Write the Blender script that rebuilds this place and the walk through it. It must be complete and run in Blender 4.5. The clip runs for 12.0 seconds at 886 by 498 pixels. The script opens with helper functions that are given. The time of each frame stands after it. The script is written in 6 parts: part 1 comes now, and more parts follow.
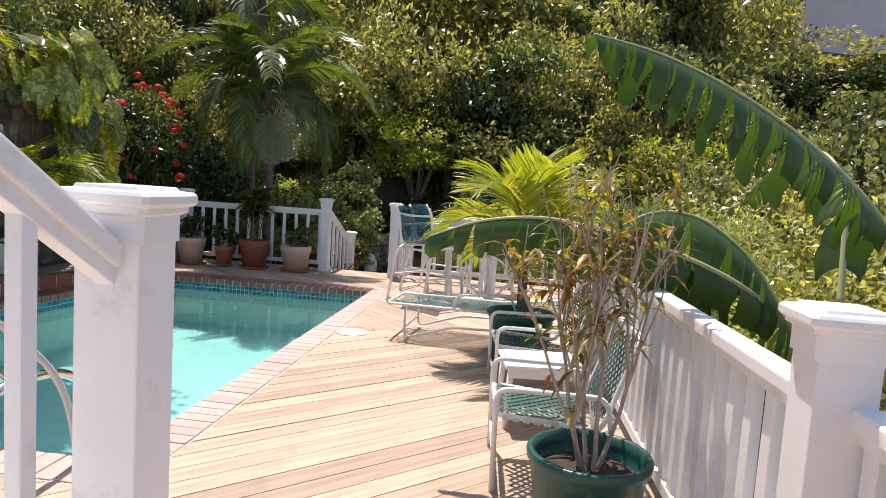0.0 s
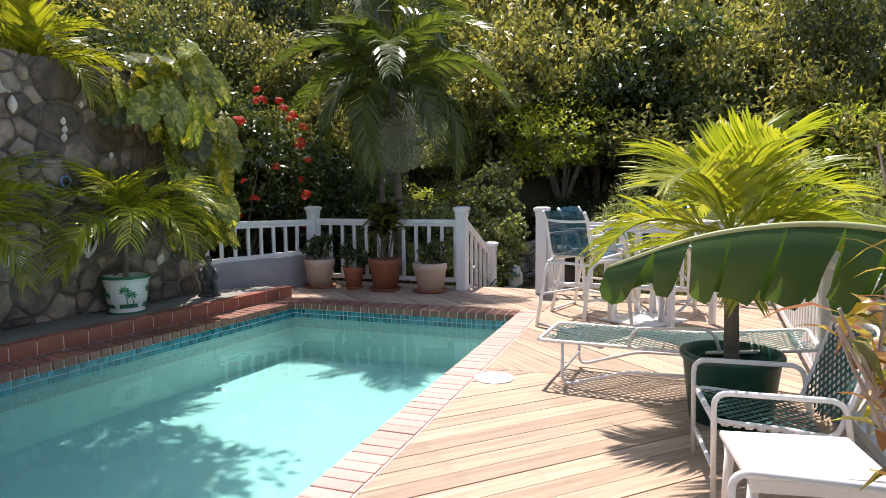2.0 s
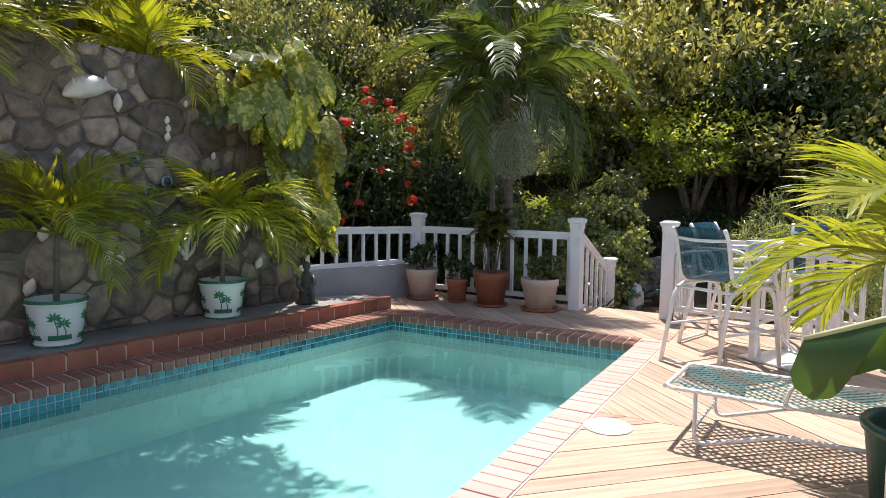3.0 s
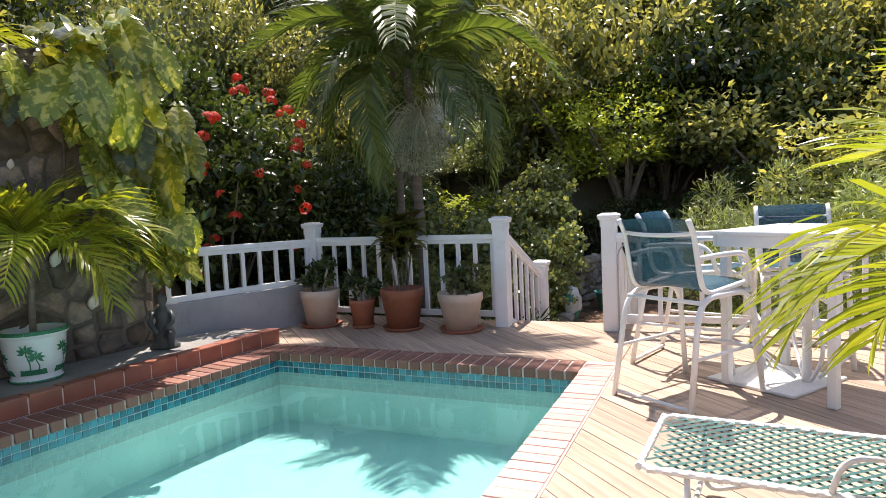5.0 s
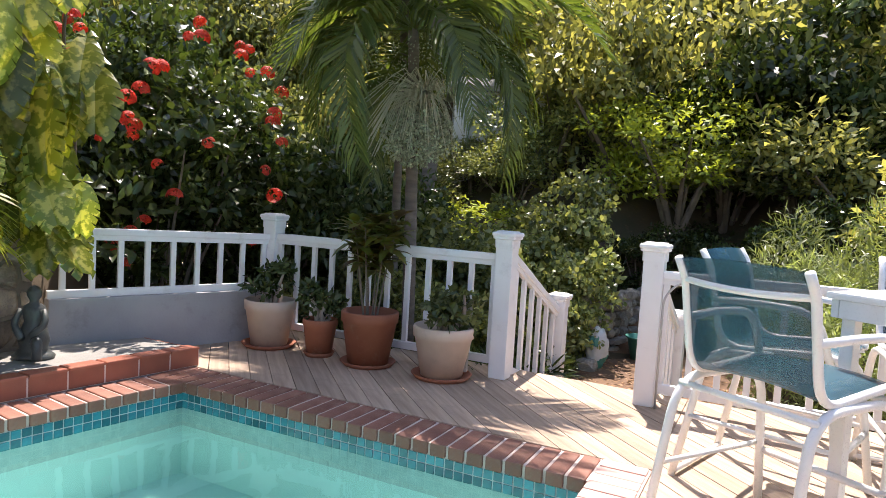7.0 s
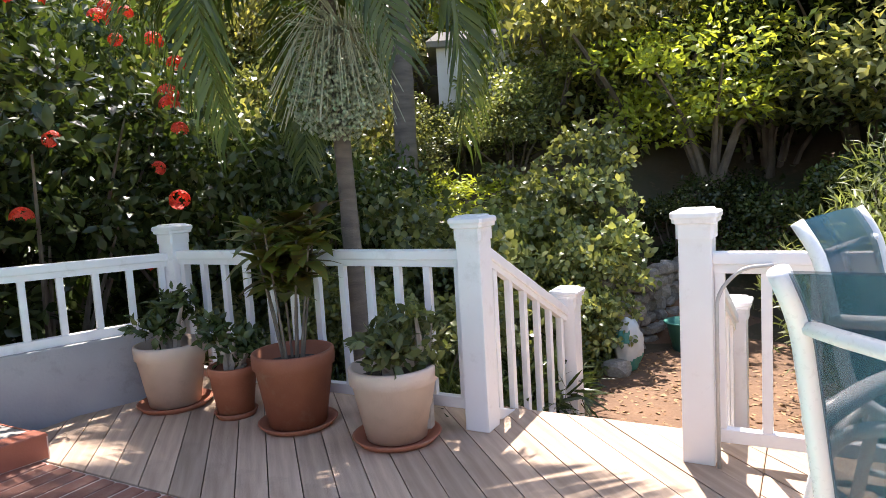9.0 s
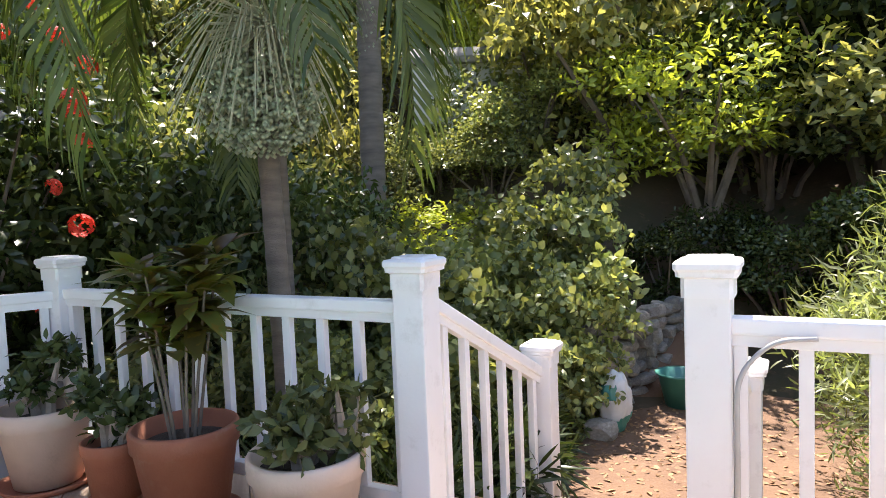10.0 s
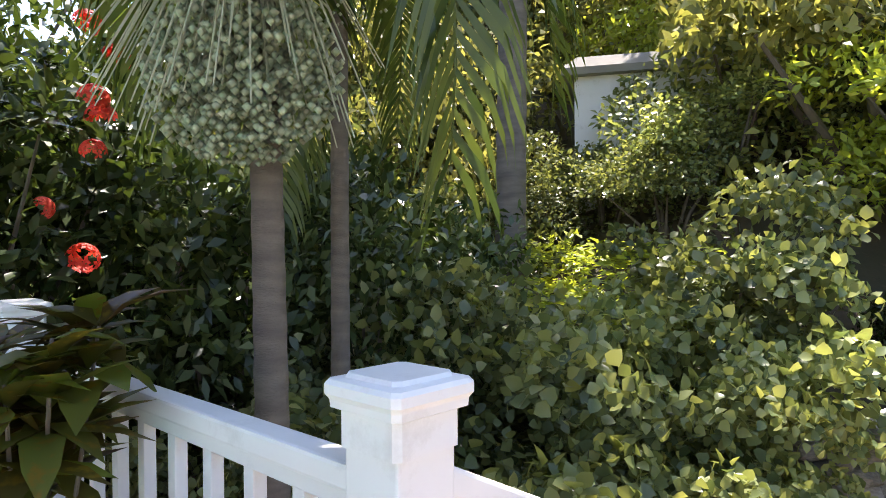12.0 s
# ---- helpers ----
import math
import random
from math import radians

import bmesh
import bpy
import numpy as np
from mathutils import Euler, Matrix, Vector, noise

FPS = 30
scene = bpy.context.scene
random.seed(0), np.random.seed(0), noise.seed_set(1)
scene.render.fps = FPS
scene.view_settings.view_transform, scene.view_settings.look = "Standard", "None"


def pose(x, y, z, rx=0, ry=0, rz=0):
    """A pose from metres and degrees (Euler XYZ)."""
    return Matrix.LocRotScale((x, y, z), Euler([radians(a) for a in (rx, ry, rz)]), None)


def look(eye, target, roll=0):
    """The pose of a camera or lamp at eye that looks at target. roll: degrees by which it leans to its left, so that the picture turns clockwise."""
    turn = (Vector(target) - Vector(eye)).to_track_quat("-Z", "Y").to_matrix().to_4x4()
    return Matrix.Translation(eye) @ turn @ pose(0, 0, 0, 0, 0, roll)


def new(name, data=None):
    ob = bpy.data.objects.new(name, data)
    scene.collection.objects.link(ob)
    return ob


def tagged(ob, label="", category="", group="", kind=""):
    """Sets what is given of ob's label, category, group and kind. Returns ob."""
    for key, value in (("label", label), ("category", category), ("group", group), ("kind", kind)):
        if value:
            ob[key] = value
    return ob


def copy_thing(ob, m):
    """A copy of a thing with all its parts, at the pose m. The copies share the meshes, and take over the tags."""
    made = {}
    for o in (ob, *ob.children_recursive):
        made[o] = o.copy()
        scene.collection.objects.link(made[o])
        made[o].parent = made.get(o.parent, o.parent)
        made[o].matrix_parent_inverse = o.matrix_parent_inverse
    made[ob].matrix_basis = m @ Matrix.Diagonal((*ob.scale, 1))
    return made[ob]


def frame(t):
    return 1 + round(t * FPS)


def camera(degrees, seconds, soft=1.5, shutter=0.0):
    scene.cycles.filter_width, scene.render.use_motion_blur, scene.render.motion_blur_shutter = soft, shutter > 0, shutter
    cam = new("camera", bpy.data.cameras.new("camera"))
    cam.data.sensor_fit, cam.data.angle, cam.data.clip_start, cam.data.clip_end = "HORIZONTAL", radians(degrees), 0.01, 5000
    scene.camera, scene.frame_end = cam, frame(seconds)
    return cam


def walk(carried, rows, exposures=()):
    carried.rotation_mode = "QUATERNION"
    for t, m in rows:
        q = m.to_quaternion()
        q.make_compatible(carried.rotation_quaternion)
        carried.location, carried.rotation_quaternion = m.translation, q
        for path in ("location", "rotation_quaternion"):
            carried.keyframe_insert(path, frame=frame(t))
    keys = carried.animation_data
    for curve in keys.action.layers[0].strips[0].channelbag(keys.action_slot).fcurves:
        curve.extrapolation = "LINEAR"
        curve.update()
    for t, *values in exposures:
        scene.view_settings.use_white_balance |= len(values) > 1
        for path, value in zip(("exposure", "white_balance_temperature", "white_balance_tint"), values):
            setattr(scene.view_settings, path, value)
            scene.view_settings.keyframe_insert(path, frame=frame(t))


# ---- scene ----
cam = camera(67.7, 12.0, 0.75)
PATH = [
    (0, (-0.026, 0.426, 1.452), (-0.256, 2.403, 1.262), 3.8),
    (0.5, (-0.112, 0.805, 1.443), (-0.603, 2.727, 1.187), -0.9),
    (1, (-0.178, 1.158, 1.441), (-0.815, 3.043, 1.238), -1.4),
    (1.5, (-0.248, 1.489, 1.461), (-0.949, 3.356, 1.32), 1.7),
    (2, (-0.319, 1.838, 1.437), (-0.977, 3.717, 1.244), -0.5),
    (2.5, (-0.41, 2.185, 1.448), (-1.206, 4.013, 1.289), -0.9),
    (3, (-0.506, 2.503, 1.446), (-1.481, 4.241, 1.272), 0.8),
    (3.5, (-0.636, 2.817, 1.46), (-1.463, 4.634, 1.337), -2.8),
    (3.7, (-0.65, 2.97, 1.435), (-1.431, 4.807, 1.3), -2.7),
    (5.3, (-0.948, 4.195, 1.376), (-1.755, 6.018, 1.214), -2.5),
    (5.5, (-0.979, 4.364, 1.373), (-1.888, 6.138, 1.219), 0.2),
    (6, (-1.068, 4.788, 1.351), (-2.031, 6.534, 1.198), 0.2),
    (6.5, (-1.146, 5.235, 1.345), (-2.058, 7.006, 1.159), -3.8),
    (7, (-1.22, 5.663, 1.323), (-2.114, 7.447, 1.186), 3.4),
    (7.2, (-1.273, 5.821, 1.293), (-2.118, 7.625, 1.118), 1.6),
    (8.8, (-1.477, 7.181, 1.325), (-2.432, 8.916, 1.046), -2.3),
    (9, (-1.51, 7.351, 1.323), (-2.484, 9.086, 1.12), -3.4),
    (9.5, (-1.583, 7.74, 1.328), (-2.641, 9.428, 1.144), 3.7),
    (10, (-1.704, 8.15, 1.338), (-2.645, 9.91, 1.207), -2.3),
    (10.5, (-1.834, 8.532, 1.324), (-2.581, 10.385, 1.226), -3.9),
    (11, (-1.931, 8.911, 1.326), (-2.824, 10.696, 1.202), 2.1),
    (11.5, (-2.033, 9.275, 1.35), (-3.125, 10.945, 1.212), -0.2),
    (12, (-2.19, 9.631, 1.37), (-3.57, 11.08, 1.349), -0.4),
]
walk(cam, [(t, look(eye, target, roll)) for t, eye, target, roll in PATH], [(0, 0.38, 6600, 18), (2.5, 0.50, 6600, 18), (5.5, 0.80, 6600, 18), (7, 1.05, 6600, 18), (9, 1.4, 6600, 18), (12, 1.72, 6600, 18)])

# ---- world and sun ----
SUN_WAY = Vector((-0.18, 0.40, 1.0)).normalized()
world = bpy.data.worlds.new("world")
scene.world = world
world.use_nodes = True
wn = world.node_tree.nodes
sky = wn.new("ShaderNodeTexSky")
sky.sky_type = "NISHITA"
sky.sun_disc = False
sky.sun_elevation = math.asin(SUN_WAY.z)
sky.sun_rotation = math.atan2(SUN_WAY.x, SUN_WAY.y)
world.node_tree.links.new(sky.outputs[0], wn["Background"].inputs[0])
wn["Background"].inputs[1].default_value = 0.15
sun_data = bpy.data.lights.new("sun", "SUN")
sun_data.energy, sun_data.angle, sun_data.color = 5.0, radians(0.53), (1.0, 0.95, 0.86)
sun = new("sun", sun_data)
sun.matrix_world = look((0, 0, 30), Vector((0, 0, 30)) - SUN_WAY)


# ---- materials ----
def tree_of(name):
    m = bpy.data.materials.new(name)
    m.use_nodes = True
    nt = m.node_tree
    return m, nt, nt.nodes["Principled BSDF"], nt.nodes["Material Output"]


def surface(name, base, other, rough=0.6, scale=8.0, fine=90.0, bump=0.15, metal=0.0, stretch=(1, 1, 1), each=0.12, island=False, dirt=None, coat=0.0, spec=0.5):
    """Two-scale procedural surface; each: how far single pieces differ in lightness."""
    m, nt, bsdf, out = tree_of(name)
    n, l = nt.nodes, nt.links
    co = n.new("ShaderNodeTexCoord")
    mp = n.new("ShaderNodeMapping")
    mp.inputs["Scale"].default_value = stretch
    l.new(co.outputs["Object"], mp.inputs[0])
    big = n.new("ShaderNodeTexNoise")
    big.inputs["Scale"].default_value, big.inputs["Detail"].default_value = scale, 5
    small = n.new("ShaderNodeTexNoise")
    small.inputs["Scale"].default_value, small.inputs["Detail"].default_value = fine, 3
    l.new(mp.outputs[0], big.inputs["Vector"])
    l.new(mp.outputs[0], small.inputs["Vector"])
    ramp = n.new("ShaderNodeMapRange")
    ramp.inputs[1].default_value, ramp.inputs[2].default_value = 0.3, 0.7
    l.new(big.outputs[0], ramp.inputs[0])
    mix = n.new("ShaderNodeMix")
    mix.data_type = "RGBA"
    mix.inputs[6].default_value, mix.inputs[7].default_value = (*base, 1), (*other, 1)
    l.new(ramp.outputs[0], mix.inputs[0])
    last = mix.outputs[2]
    if dirt:
        colour, amount, dscale = dirt
        d = n.new("ShaderNodeTexNoise")
        d.inputs["Scale"].default_value, d.inputs["Detail"].default_value, d.inputs["Roughness"].default_value = dscale, 8, 0.7
        l.new(co.outputs["Object"], d.inputs["Vector"])
        dr = n.new("ShaderNodeMapRange")
        dr.inputs[1].default_value, dr.inputs[2].default_value, dr.inputs[4].default_value = 0.56, 0.72, amount
        l.new(d.outputs[0], dr.inputs[0])
        dm = n.new("ShaderNodeMix")
        dm.data_type = "RGBA"
        dm.inputs[7].default_value = (*colour, 1)
        l.new(dr.outputs[0], dm.inputs[0])
        l.new(last, dm.inputs[6])
        last = dm.outputs[2]
    hs = n.new("ShaderNodeHueSaturation")
    if island:
        src = n.new("ShaderNodeNewGeometry").outputs["Random Per Island"]
    else:
        src = n.new("ShaderNodeObjectInfo").outputs["Random"]
    vr = n.new("ShaderNodeMapRange")
    vr.inputs[3].default_value, vr.inputs[4].default_value = 1 - each, 1 + each
    l.new(src, vr.inputs[0])
    l.new(vr.outputs[0], hs.inputs["Value"])
    l.new(last, hs.inputs["Color"])
    l.new(hs.outputs[0], bsdf.inputs["Base Color"])
    rr = n.new("ShaderNodeMapRange")
    rr.inputs[3].default_value, rr.inputs[4].default_value = max(0.03, rough - 0.12), min(1, rough + 0.12)
    l.new(small.outputs[0], rr.inputs[0])
    l.new(rr.outputs[0], bsdf.inputs["Roughness"])
    bsdf.inputs["Metallic"].default_value = metal
    bsdf.inputs["Specular IOR Level"].default_value = spec
    if coat:
        bsdf.inputs["Coat Weight"].default_value = coat
    if bump:
        b = n.new("ShaderNodeBump")
        b.inputs["Strength"].default_value, b.inputs["Distance"].default_value = bump, 0.01
        add = n.new("ShaderNodeMath")
        add.operation = "ADD"
        l.new(small.outputs[0], add.inputs[0])
        l.new(big.outputs[0], add.inputs[1])
        l.new(add.outputs[0], b.inputs["Height"])
        l.new(b.outputs[0], bsdf.inputs["Normal"])
    return m


def leafy(name, dark, light, thin=0.45, rough=0.42, each=0.45, spots=None, glow=None, spec=0.4):
    """Leaf: glossy face, light passing through; single leaves differ in colour."""
    m, nt, bsdf, out = tree_of(name)
    n, l = nt.nodes, nt.links
    geo = n.new("ShaderNodeNewGeometry")
    mix = n.new("ShaderNodeMix")
    mix.data_type = "RGBA"
    mix.inputs[6].default_value, mix.inputs[7].default_value = (*dark, 1), (*light, 1)
    l.new(geo.outputs["Random Per Island"], mix.inputs[0])
    last = mix.outputs[2]
    if spots:
        co = n.new("ShaderNodeTexCoord")
        nz = n.new("ShaderNodeTexNoise")
        nz.inputs["Scale"].default_value, nz.inputs["Detail"].default_value = spots[1], 6
        l.new(co.outputs["Object"], nz.inputs["Vector"])
        mr = n.new("ShaderNodeMapRange")
        mr.inputs[1].default_value, mr.inputs[2].default_value = spots[2], spots[2] + 0.08
        l.new(nz.outputs[0], mr.inputs[0])
        sm = n.new("ShaderNodeMix")
        sm.data_type = "RGBA"
        sm.inputs[7].default_value = (*spots[0], 1)
        l.new(mr.outputs[0], sm.inputs[0])
        l.new(last, sm.inputs[6])
        last = sm.outputs[2]
    info = n.new("ShaderNodeObjectInfo")
    vr = n.new("ShaderNodeMapRange")
    vr.inputs[3].default_value, vr.inputs[4].default_value = 1 - each, 1 + each
    l.new(info.outputs["Random"], vr.inputs[0])
    hs = n.new("ShaderNodeHueSaturation")
    l.new(vr.outputs[0], hs.inputs["Value"])
    l.new(last, hs.inputs["Color"])
    l.new(hs.outputs[0], bsdf.inputs["Base Color"])
    bsdf.inputs["Roughness"].default_value = rough
    bsdf.inputs["Specular IOR Level"].default_value = spec
    tr = n.new("ShaderNodeBsdfTranslucent")
    warm = n.new("ShaderNodeMix")
    warm.data_type, warm.blend_type = "RGBA", "MULTIPLY"
    warm.inputs[0].default_value = 1.0
    warm.inputs[7].default_value = (*(glow or (1.5, 1.6, 0.55)), 1)
    l.new(hs.outputs[0], warm.inputs[6])
    l.new(warm.outputs[2], tr.inputs["Color"])
    ms = n.new("ShaderNodeMixShader")
    ms.inputs[0].default_value = thin
    l.new(bsdf.outputs[0], ms.inputs[1])
    l.new(tr.outputs[0], ms.inputs[2])
    l.new(ms.outputs[0], out.inputs["Surface"])
    return m


def water_material():
    m, nt, bsdf, out = tree_of("pool_water")
    n, l = nt.nodes, nt.links
    n.remove(bsdf)
    clear = n.new("ShaderNodeBsdfTransparent")
    clear.inputs[0].default_value = (0.61, 0.855, 0.83, 1)
    gloss = n.new("ShaderNodeBsdfGlossy")
    gloss.inputs["Roughness"].default_value = 0.02
    fr = n.new("ShaderNodeFresnel")
    fr.inputs[0].default_value = 1.33
    ms = n.new("ShaderNodeMixShader")
    co = n.new("ShaderNodeTexCoord")
    nz = n.new("ShaderNodeTexNoise")
    nz.inputs["Scale"].default_value, nz.inputs["Detail"].default_value = 2.2, 2
    bp = n.new("ShaderNodeBump")
    bp.inputs["Strength"].default_value, bp.inputs["Distance"].default_value = 0.12, 0.05
    l.new(co.outputs["Object"], nz.inputs["Vector"])
    l.new(nz.outputs[0], bp.inputs["Height"])
    l.new(bp.outputs[0], gloss.inputs["Normal"])
    l.new(bp.outputs[0], fr.inputs["Normal"])
    l.new(fr.outputs[0], ms.inputs[0])
    l.new(clear.outputs[0], ms.inputs[1])
    l.new(gloss.outputs[0], ms.inputs[2])
    l.new(ms.outputs[0], out.inputs["Surface"])
    return m


def mesh_cloth(name, colour, gap):
    """Woven sling cloth: lets part of the light through its open weave."""
    m, nt, bsdf, out = tree_of(name)
    n, l = nt.nodes, nt.links
    co = n.new("ShaderNodeTexCoord")
    nz = n.new("ShaderNodeTexNoise")
    nz.inputs["Scale"].default_value = 260
    l.new(co.outputs["Object"], nz.inputs["Vector"])
    mix = n.new("ShaderNodeMix")
    mix.data_type = "RGBA"
    mix.inputs[6].default_value = (*[c * 0.75 for c in colour], 1)
    mix.inputs[7].default_value = (*[min(1, c * 1.25) for c in colour], 1)
    l.new(nz.outputs[0], mix.inputs[0])
    l.new(mix.outputs[2], bsdf.inputs["Base Color"])
    bsdf.inputs["Roughness"].default_value = 0.5
    clear = n.new("ShaderNodeBsdfTransparent")
    ms = n.new("ShaderNodeMixShader")
    ms.inputs[0].default_value = gap
    l.new(bsdf.outputs[0], ms.inputs[1])
    l.new(clear.outputs[0], ms.inputs[2])
    l.new(ms.outputs[0], out.inputs["Surface"])
    return m


WHITE = surface("white_paint", (0.85, 0.845, 0.84), (0.80, 0.795, 0.785), 0.42, 3, 60, 0.06, each=0.02, dirt=((0.40, 0.37, 0.32), 0.30, 7))
METAL_WHITE = surface("white_powder_coat", (0.82, 0.82, 0.81), (0.78, 0.78, 0.76), 0.3, 6, 120, 0.03, each=0.02)
PLANK = surface("bleached_deck_wood", (0.56, 0.415, 0.30), (0.36, 0.25, 0.175), 0.68, 2.6, 60, 0.3, stretch=(0.6, 9, 9), each=0.2, dirt=((0.26, 0.19, 0.14), 0.6, 2.2))
# coping brick twice: sun painted in as pink, shade as dark red
LIT_PINK_BRICK = surface("pink_coping_brick", (0.62, 0.40, 0.345), (0.57, 0.36, 0.305), 0.75, 9, 120, 0.25, each=0.10, dirt=((0.62, 0.50, 0.43), 0.5, 5))
SHADED_RED_BRICK = surface("red_coping_brick", (0.30, 0.13, 0.085), (0.22, 0.09, 0.06), 0.6, 9, 120, 0.25, each=0.16, dirt=((0.34, 0.22, 0.17), 0.5, 6))
MORTAR = surface("mortar", (0.70, 0.58, 0.51), (0.60, 0.48, 0.42), 0.85, 10, 140, 0.3)
RED_TILE = surface("red_quarry_tile", (0.36, 0.12, 0.07), (0.28, 0.09, 0.055), 0.45, 7, 110, 0.12, each=0.12)
BLUE_TILE = surface("teal_glazed_tile", (0.012, 0.14, 0.19), (0.02, 0.22, 0.25), 0.12, 30, 200, 0.05, each=0.45, coat=0.5)
GROUT = surface("pale_grout", (0.60, 0.66, 0.64), (0.48, 0.54, 0.53), 0.8, 20, 150, 0.2)
PLASTER = surface("pool_plaster", (0.60, 0.73, 0.70), (0.54, 0.67, 0.65), 0.7, 3, 60, 0.05)
CONCRETE = surface("grey_concrete", (0.34, 0.32, 0.29), (0.24, 0.23, 0.21), 0.85, 2.5, 60, 0.35, dirt=((0.12, 0.11, 0.09), 0.6, 3))
RENDERED = surface("grey_render", (0.36, 0.36, 0.36), (0.27, 0.27, 0.28), 0.85, 2.0, 50, 0.3, dirt=((0.15, 0.14, 0.13), 0.5, 3))
STONE = surface("wall_stone", (0.34, 0.265, 0.195), (0.13, 0.11, 0.095), 0.85, 9, 60, 1.0, each=0.55, dirt=((0.42, 0.31, 0.19), 0.8, 7))
STONE_JOINT = surface("stone_joint", (0.22, 0.185, 0.15), (0.13, 0.11, 0.092), 0.95, 3, 30, 1.0, dirt=((0.32, 0.26, 0.19), 0.7, 6))
ROCK = surface("path_rock", (0.36, 0.33, 0.28), (0.22, 0.20, 0.17), 0.85, 6, 45, 0.6, each=0.3)
EARTH = surface("leaf_litter_earth", (0.045, 0.045, 0.020), (0.095, 0.065, 0.038), 0.95, 1.2, 16, 0.9, dirt=((0.20, 0.12, 0.07), 0.7, 6))
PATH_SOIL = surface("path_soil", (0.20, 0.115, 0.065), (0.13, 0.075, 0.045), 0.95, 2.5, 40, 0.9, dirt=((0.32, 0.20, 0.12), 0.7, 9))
CREAM_CLAY = surface("cream_clay", (0.66, 0.52, 0.42), (0.56, 0.43, 0.34), 0.75, 5, 90, 0.15, dirt=((0.42, 0.33, 0.26), 0.5, 5))
TERRACOTTA = surface("terracotta", (0.40, 0.145, 0.075), (0.31, 0.105, 0.055), 0.75, 5, 90, 0.2, dirt=((0.45, 0.28, 0.19), 0.45, 6))
GREEN_PLASTIC = surface("green_plastic", (0.008, 0.062, 0.052), (0.012, 0.085, 0.07), 0.35, 4, 80, 0.04, dirt=((0.20, 0.28, 0.22), 0.35, 6))
SOIL = surface("potting_soil", (0.028, 0.020, 0.013), (0.06, 0.042, 0.028), 0.95, 20, 90, 0.9)
PORCELAIN = surface("white_porcelain", (0.78, 0.80, 0.78), (0.72, 0.75, 0.74), 0.2, 5, 90, 0.02, each=0.03, coat=0.3)
PORCELAIN_GREEN = surface("porcelain_green", (0.03, 0.17, 0.08), (0.05, 0.24, 0.12), 0.25, 20, 90, 0.02, each=0.05)
CHROME = surface("polished_steel", (0.72, 0.70, 0.68), (0.62, 0.60, 0.58), 0.14, 6, 90, 0.02, metal=1.0, each=0.02)
BRONZE = surface("dark_weathered_bronze", (0.055, 0.06, 0.06), (0.10, 0.11, 0.10), 0.5, 12, 90, 0.25)
SHELL = surface("white_shell", (0.78, 0.74, 0.68), (0.66, 0.58, 0.50), 0.45, 12, 90, 0.2, each=0.08)
BLUE_GLASS = surface("blue_glazed", (0.03, 0.08, 0.22), (0.30, 0.40, 0.55), 0.2, 12, 90, 0.02)
TRUNK = surface("palm_trunk", (0.22, 0.185, 0.15), (0.13, 0.11, 0.09), 0.9, 5, 60, 0.5, stretch=(1, 1, 4))
BARK = surface("grey_brown_bark", (0.20, 0.16, 0.12), (0.12, 0.095, 0.07), 0.9, 12, 70, 0.5)
TWIG = surface("pale_twig", (0.46, 0.40, 0.33), (0.30, 0.24, 0.19), 0.85, 14, 90, 0.4)
SLING = mesh_cloth("blue_sling", (0.012, 0.085, 0.13), 0.34)
STRAP = surface("green_strap", (0.03, 0.10, 0.09), (0.05, 0.15, 0.135), 0.45, 20, 150, 0.05, island=True, each=0.25)
WHITE_STRAP = surface("white_strap", (0.74, 0.76, 0.72), (0.66, 0.68, 0.64), 0.45, 20, 150, 0.05)
PIPE = surface("grey_conduit", (0.42, 0.42, 0.41), (0.36, 0.36, 0.35), 0.5, 20, 150, 0.05)
BAG = surface("woven_bag", (0.72, 0.74, 0.72), (0.60, 0.63, 0.60), 0.6, 10, 160, 0.15)
STUCCO = surface("pale_stucco", (0.46, 0.42, 0.38), (0.40, 0.37, 0.33), 0.9, 3, 60, 0.3)
PINK_STUCCO = surface("pink_stucco", (0.80, 0.68, 0.66), (0.76, 0.63, 0.62), 0.9, 3, 60, 0.3)
WATER = water_material()

LEAF_HILL = leafy("hill_leaf", (0.11, 0.13, 0.042), (0.40, 0.40, 0.145), 0.46, 0.36, each=0.36, glow=(1.6, 1.45, 0.75), spec=0.45)
LEAF_BRIGHT = leafy("bright_leaf", (0.27, 0.34, 0.045), (0.46, 0.52, 0.09), 0.46, each=0.18, glow=(1.5, 1.4, 0.6))
LEAF_DARK = leafy("dark_glossy_leaf", (0.032, 0.055, 0.020), (0.105, 0.135, 0.045), 0.22, 0.26)
LEAF_HEART = leafy("seagrape_leaf", (0.07, 0.105, 0.042), (0.29, 0.32, 0.12), 0.38, 0.34, glow=(1.6, 1.45, 0.75), spec=0.5)
LEAF_GREY = leafy("oleander_leaf", (0.19, 0.23, 0.09), (0.42, 0.45, 0.25), 0.35, 0.36)
FROND = leafy("palm_leaflet", (0.055, 0.085, 0.022), (0.155, 0.185, 0.05), 0.34, 0.34, each=0.2)
FROND_YELLOW = leafy("yellow_palm_leaflet", (0.20, 0.26, 0.025), (0.42, 0.44, 0.06), 0.5, 0.35, each=0.15, glow=(1.3, 1.25, 0.5))
FROND_POT = leafy("potted_palm_leaflet", (0.17, 0.185, 0.02), (0.38, 0.37, 0.04), 0.42, 0.3, each=0.2)
BANANA = leafy("banana_blade", (0.042, 0.09, 0.024), (0.075, 0.135, 0.032), 0.33, 0.33, each=0.1)
MIDRIB = leafy("pale_midrib", (0.46, 0.48, 0.26), (0.52, 0.54, 0.30), 0.2, 0.4, each=0.05)
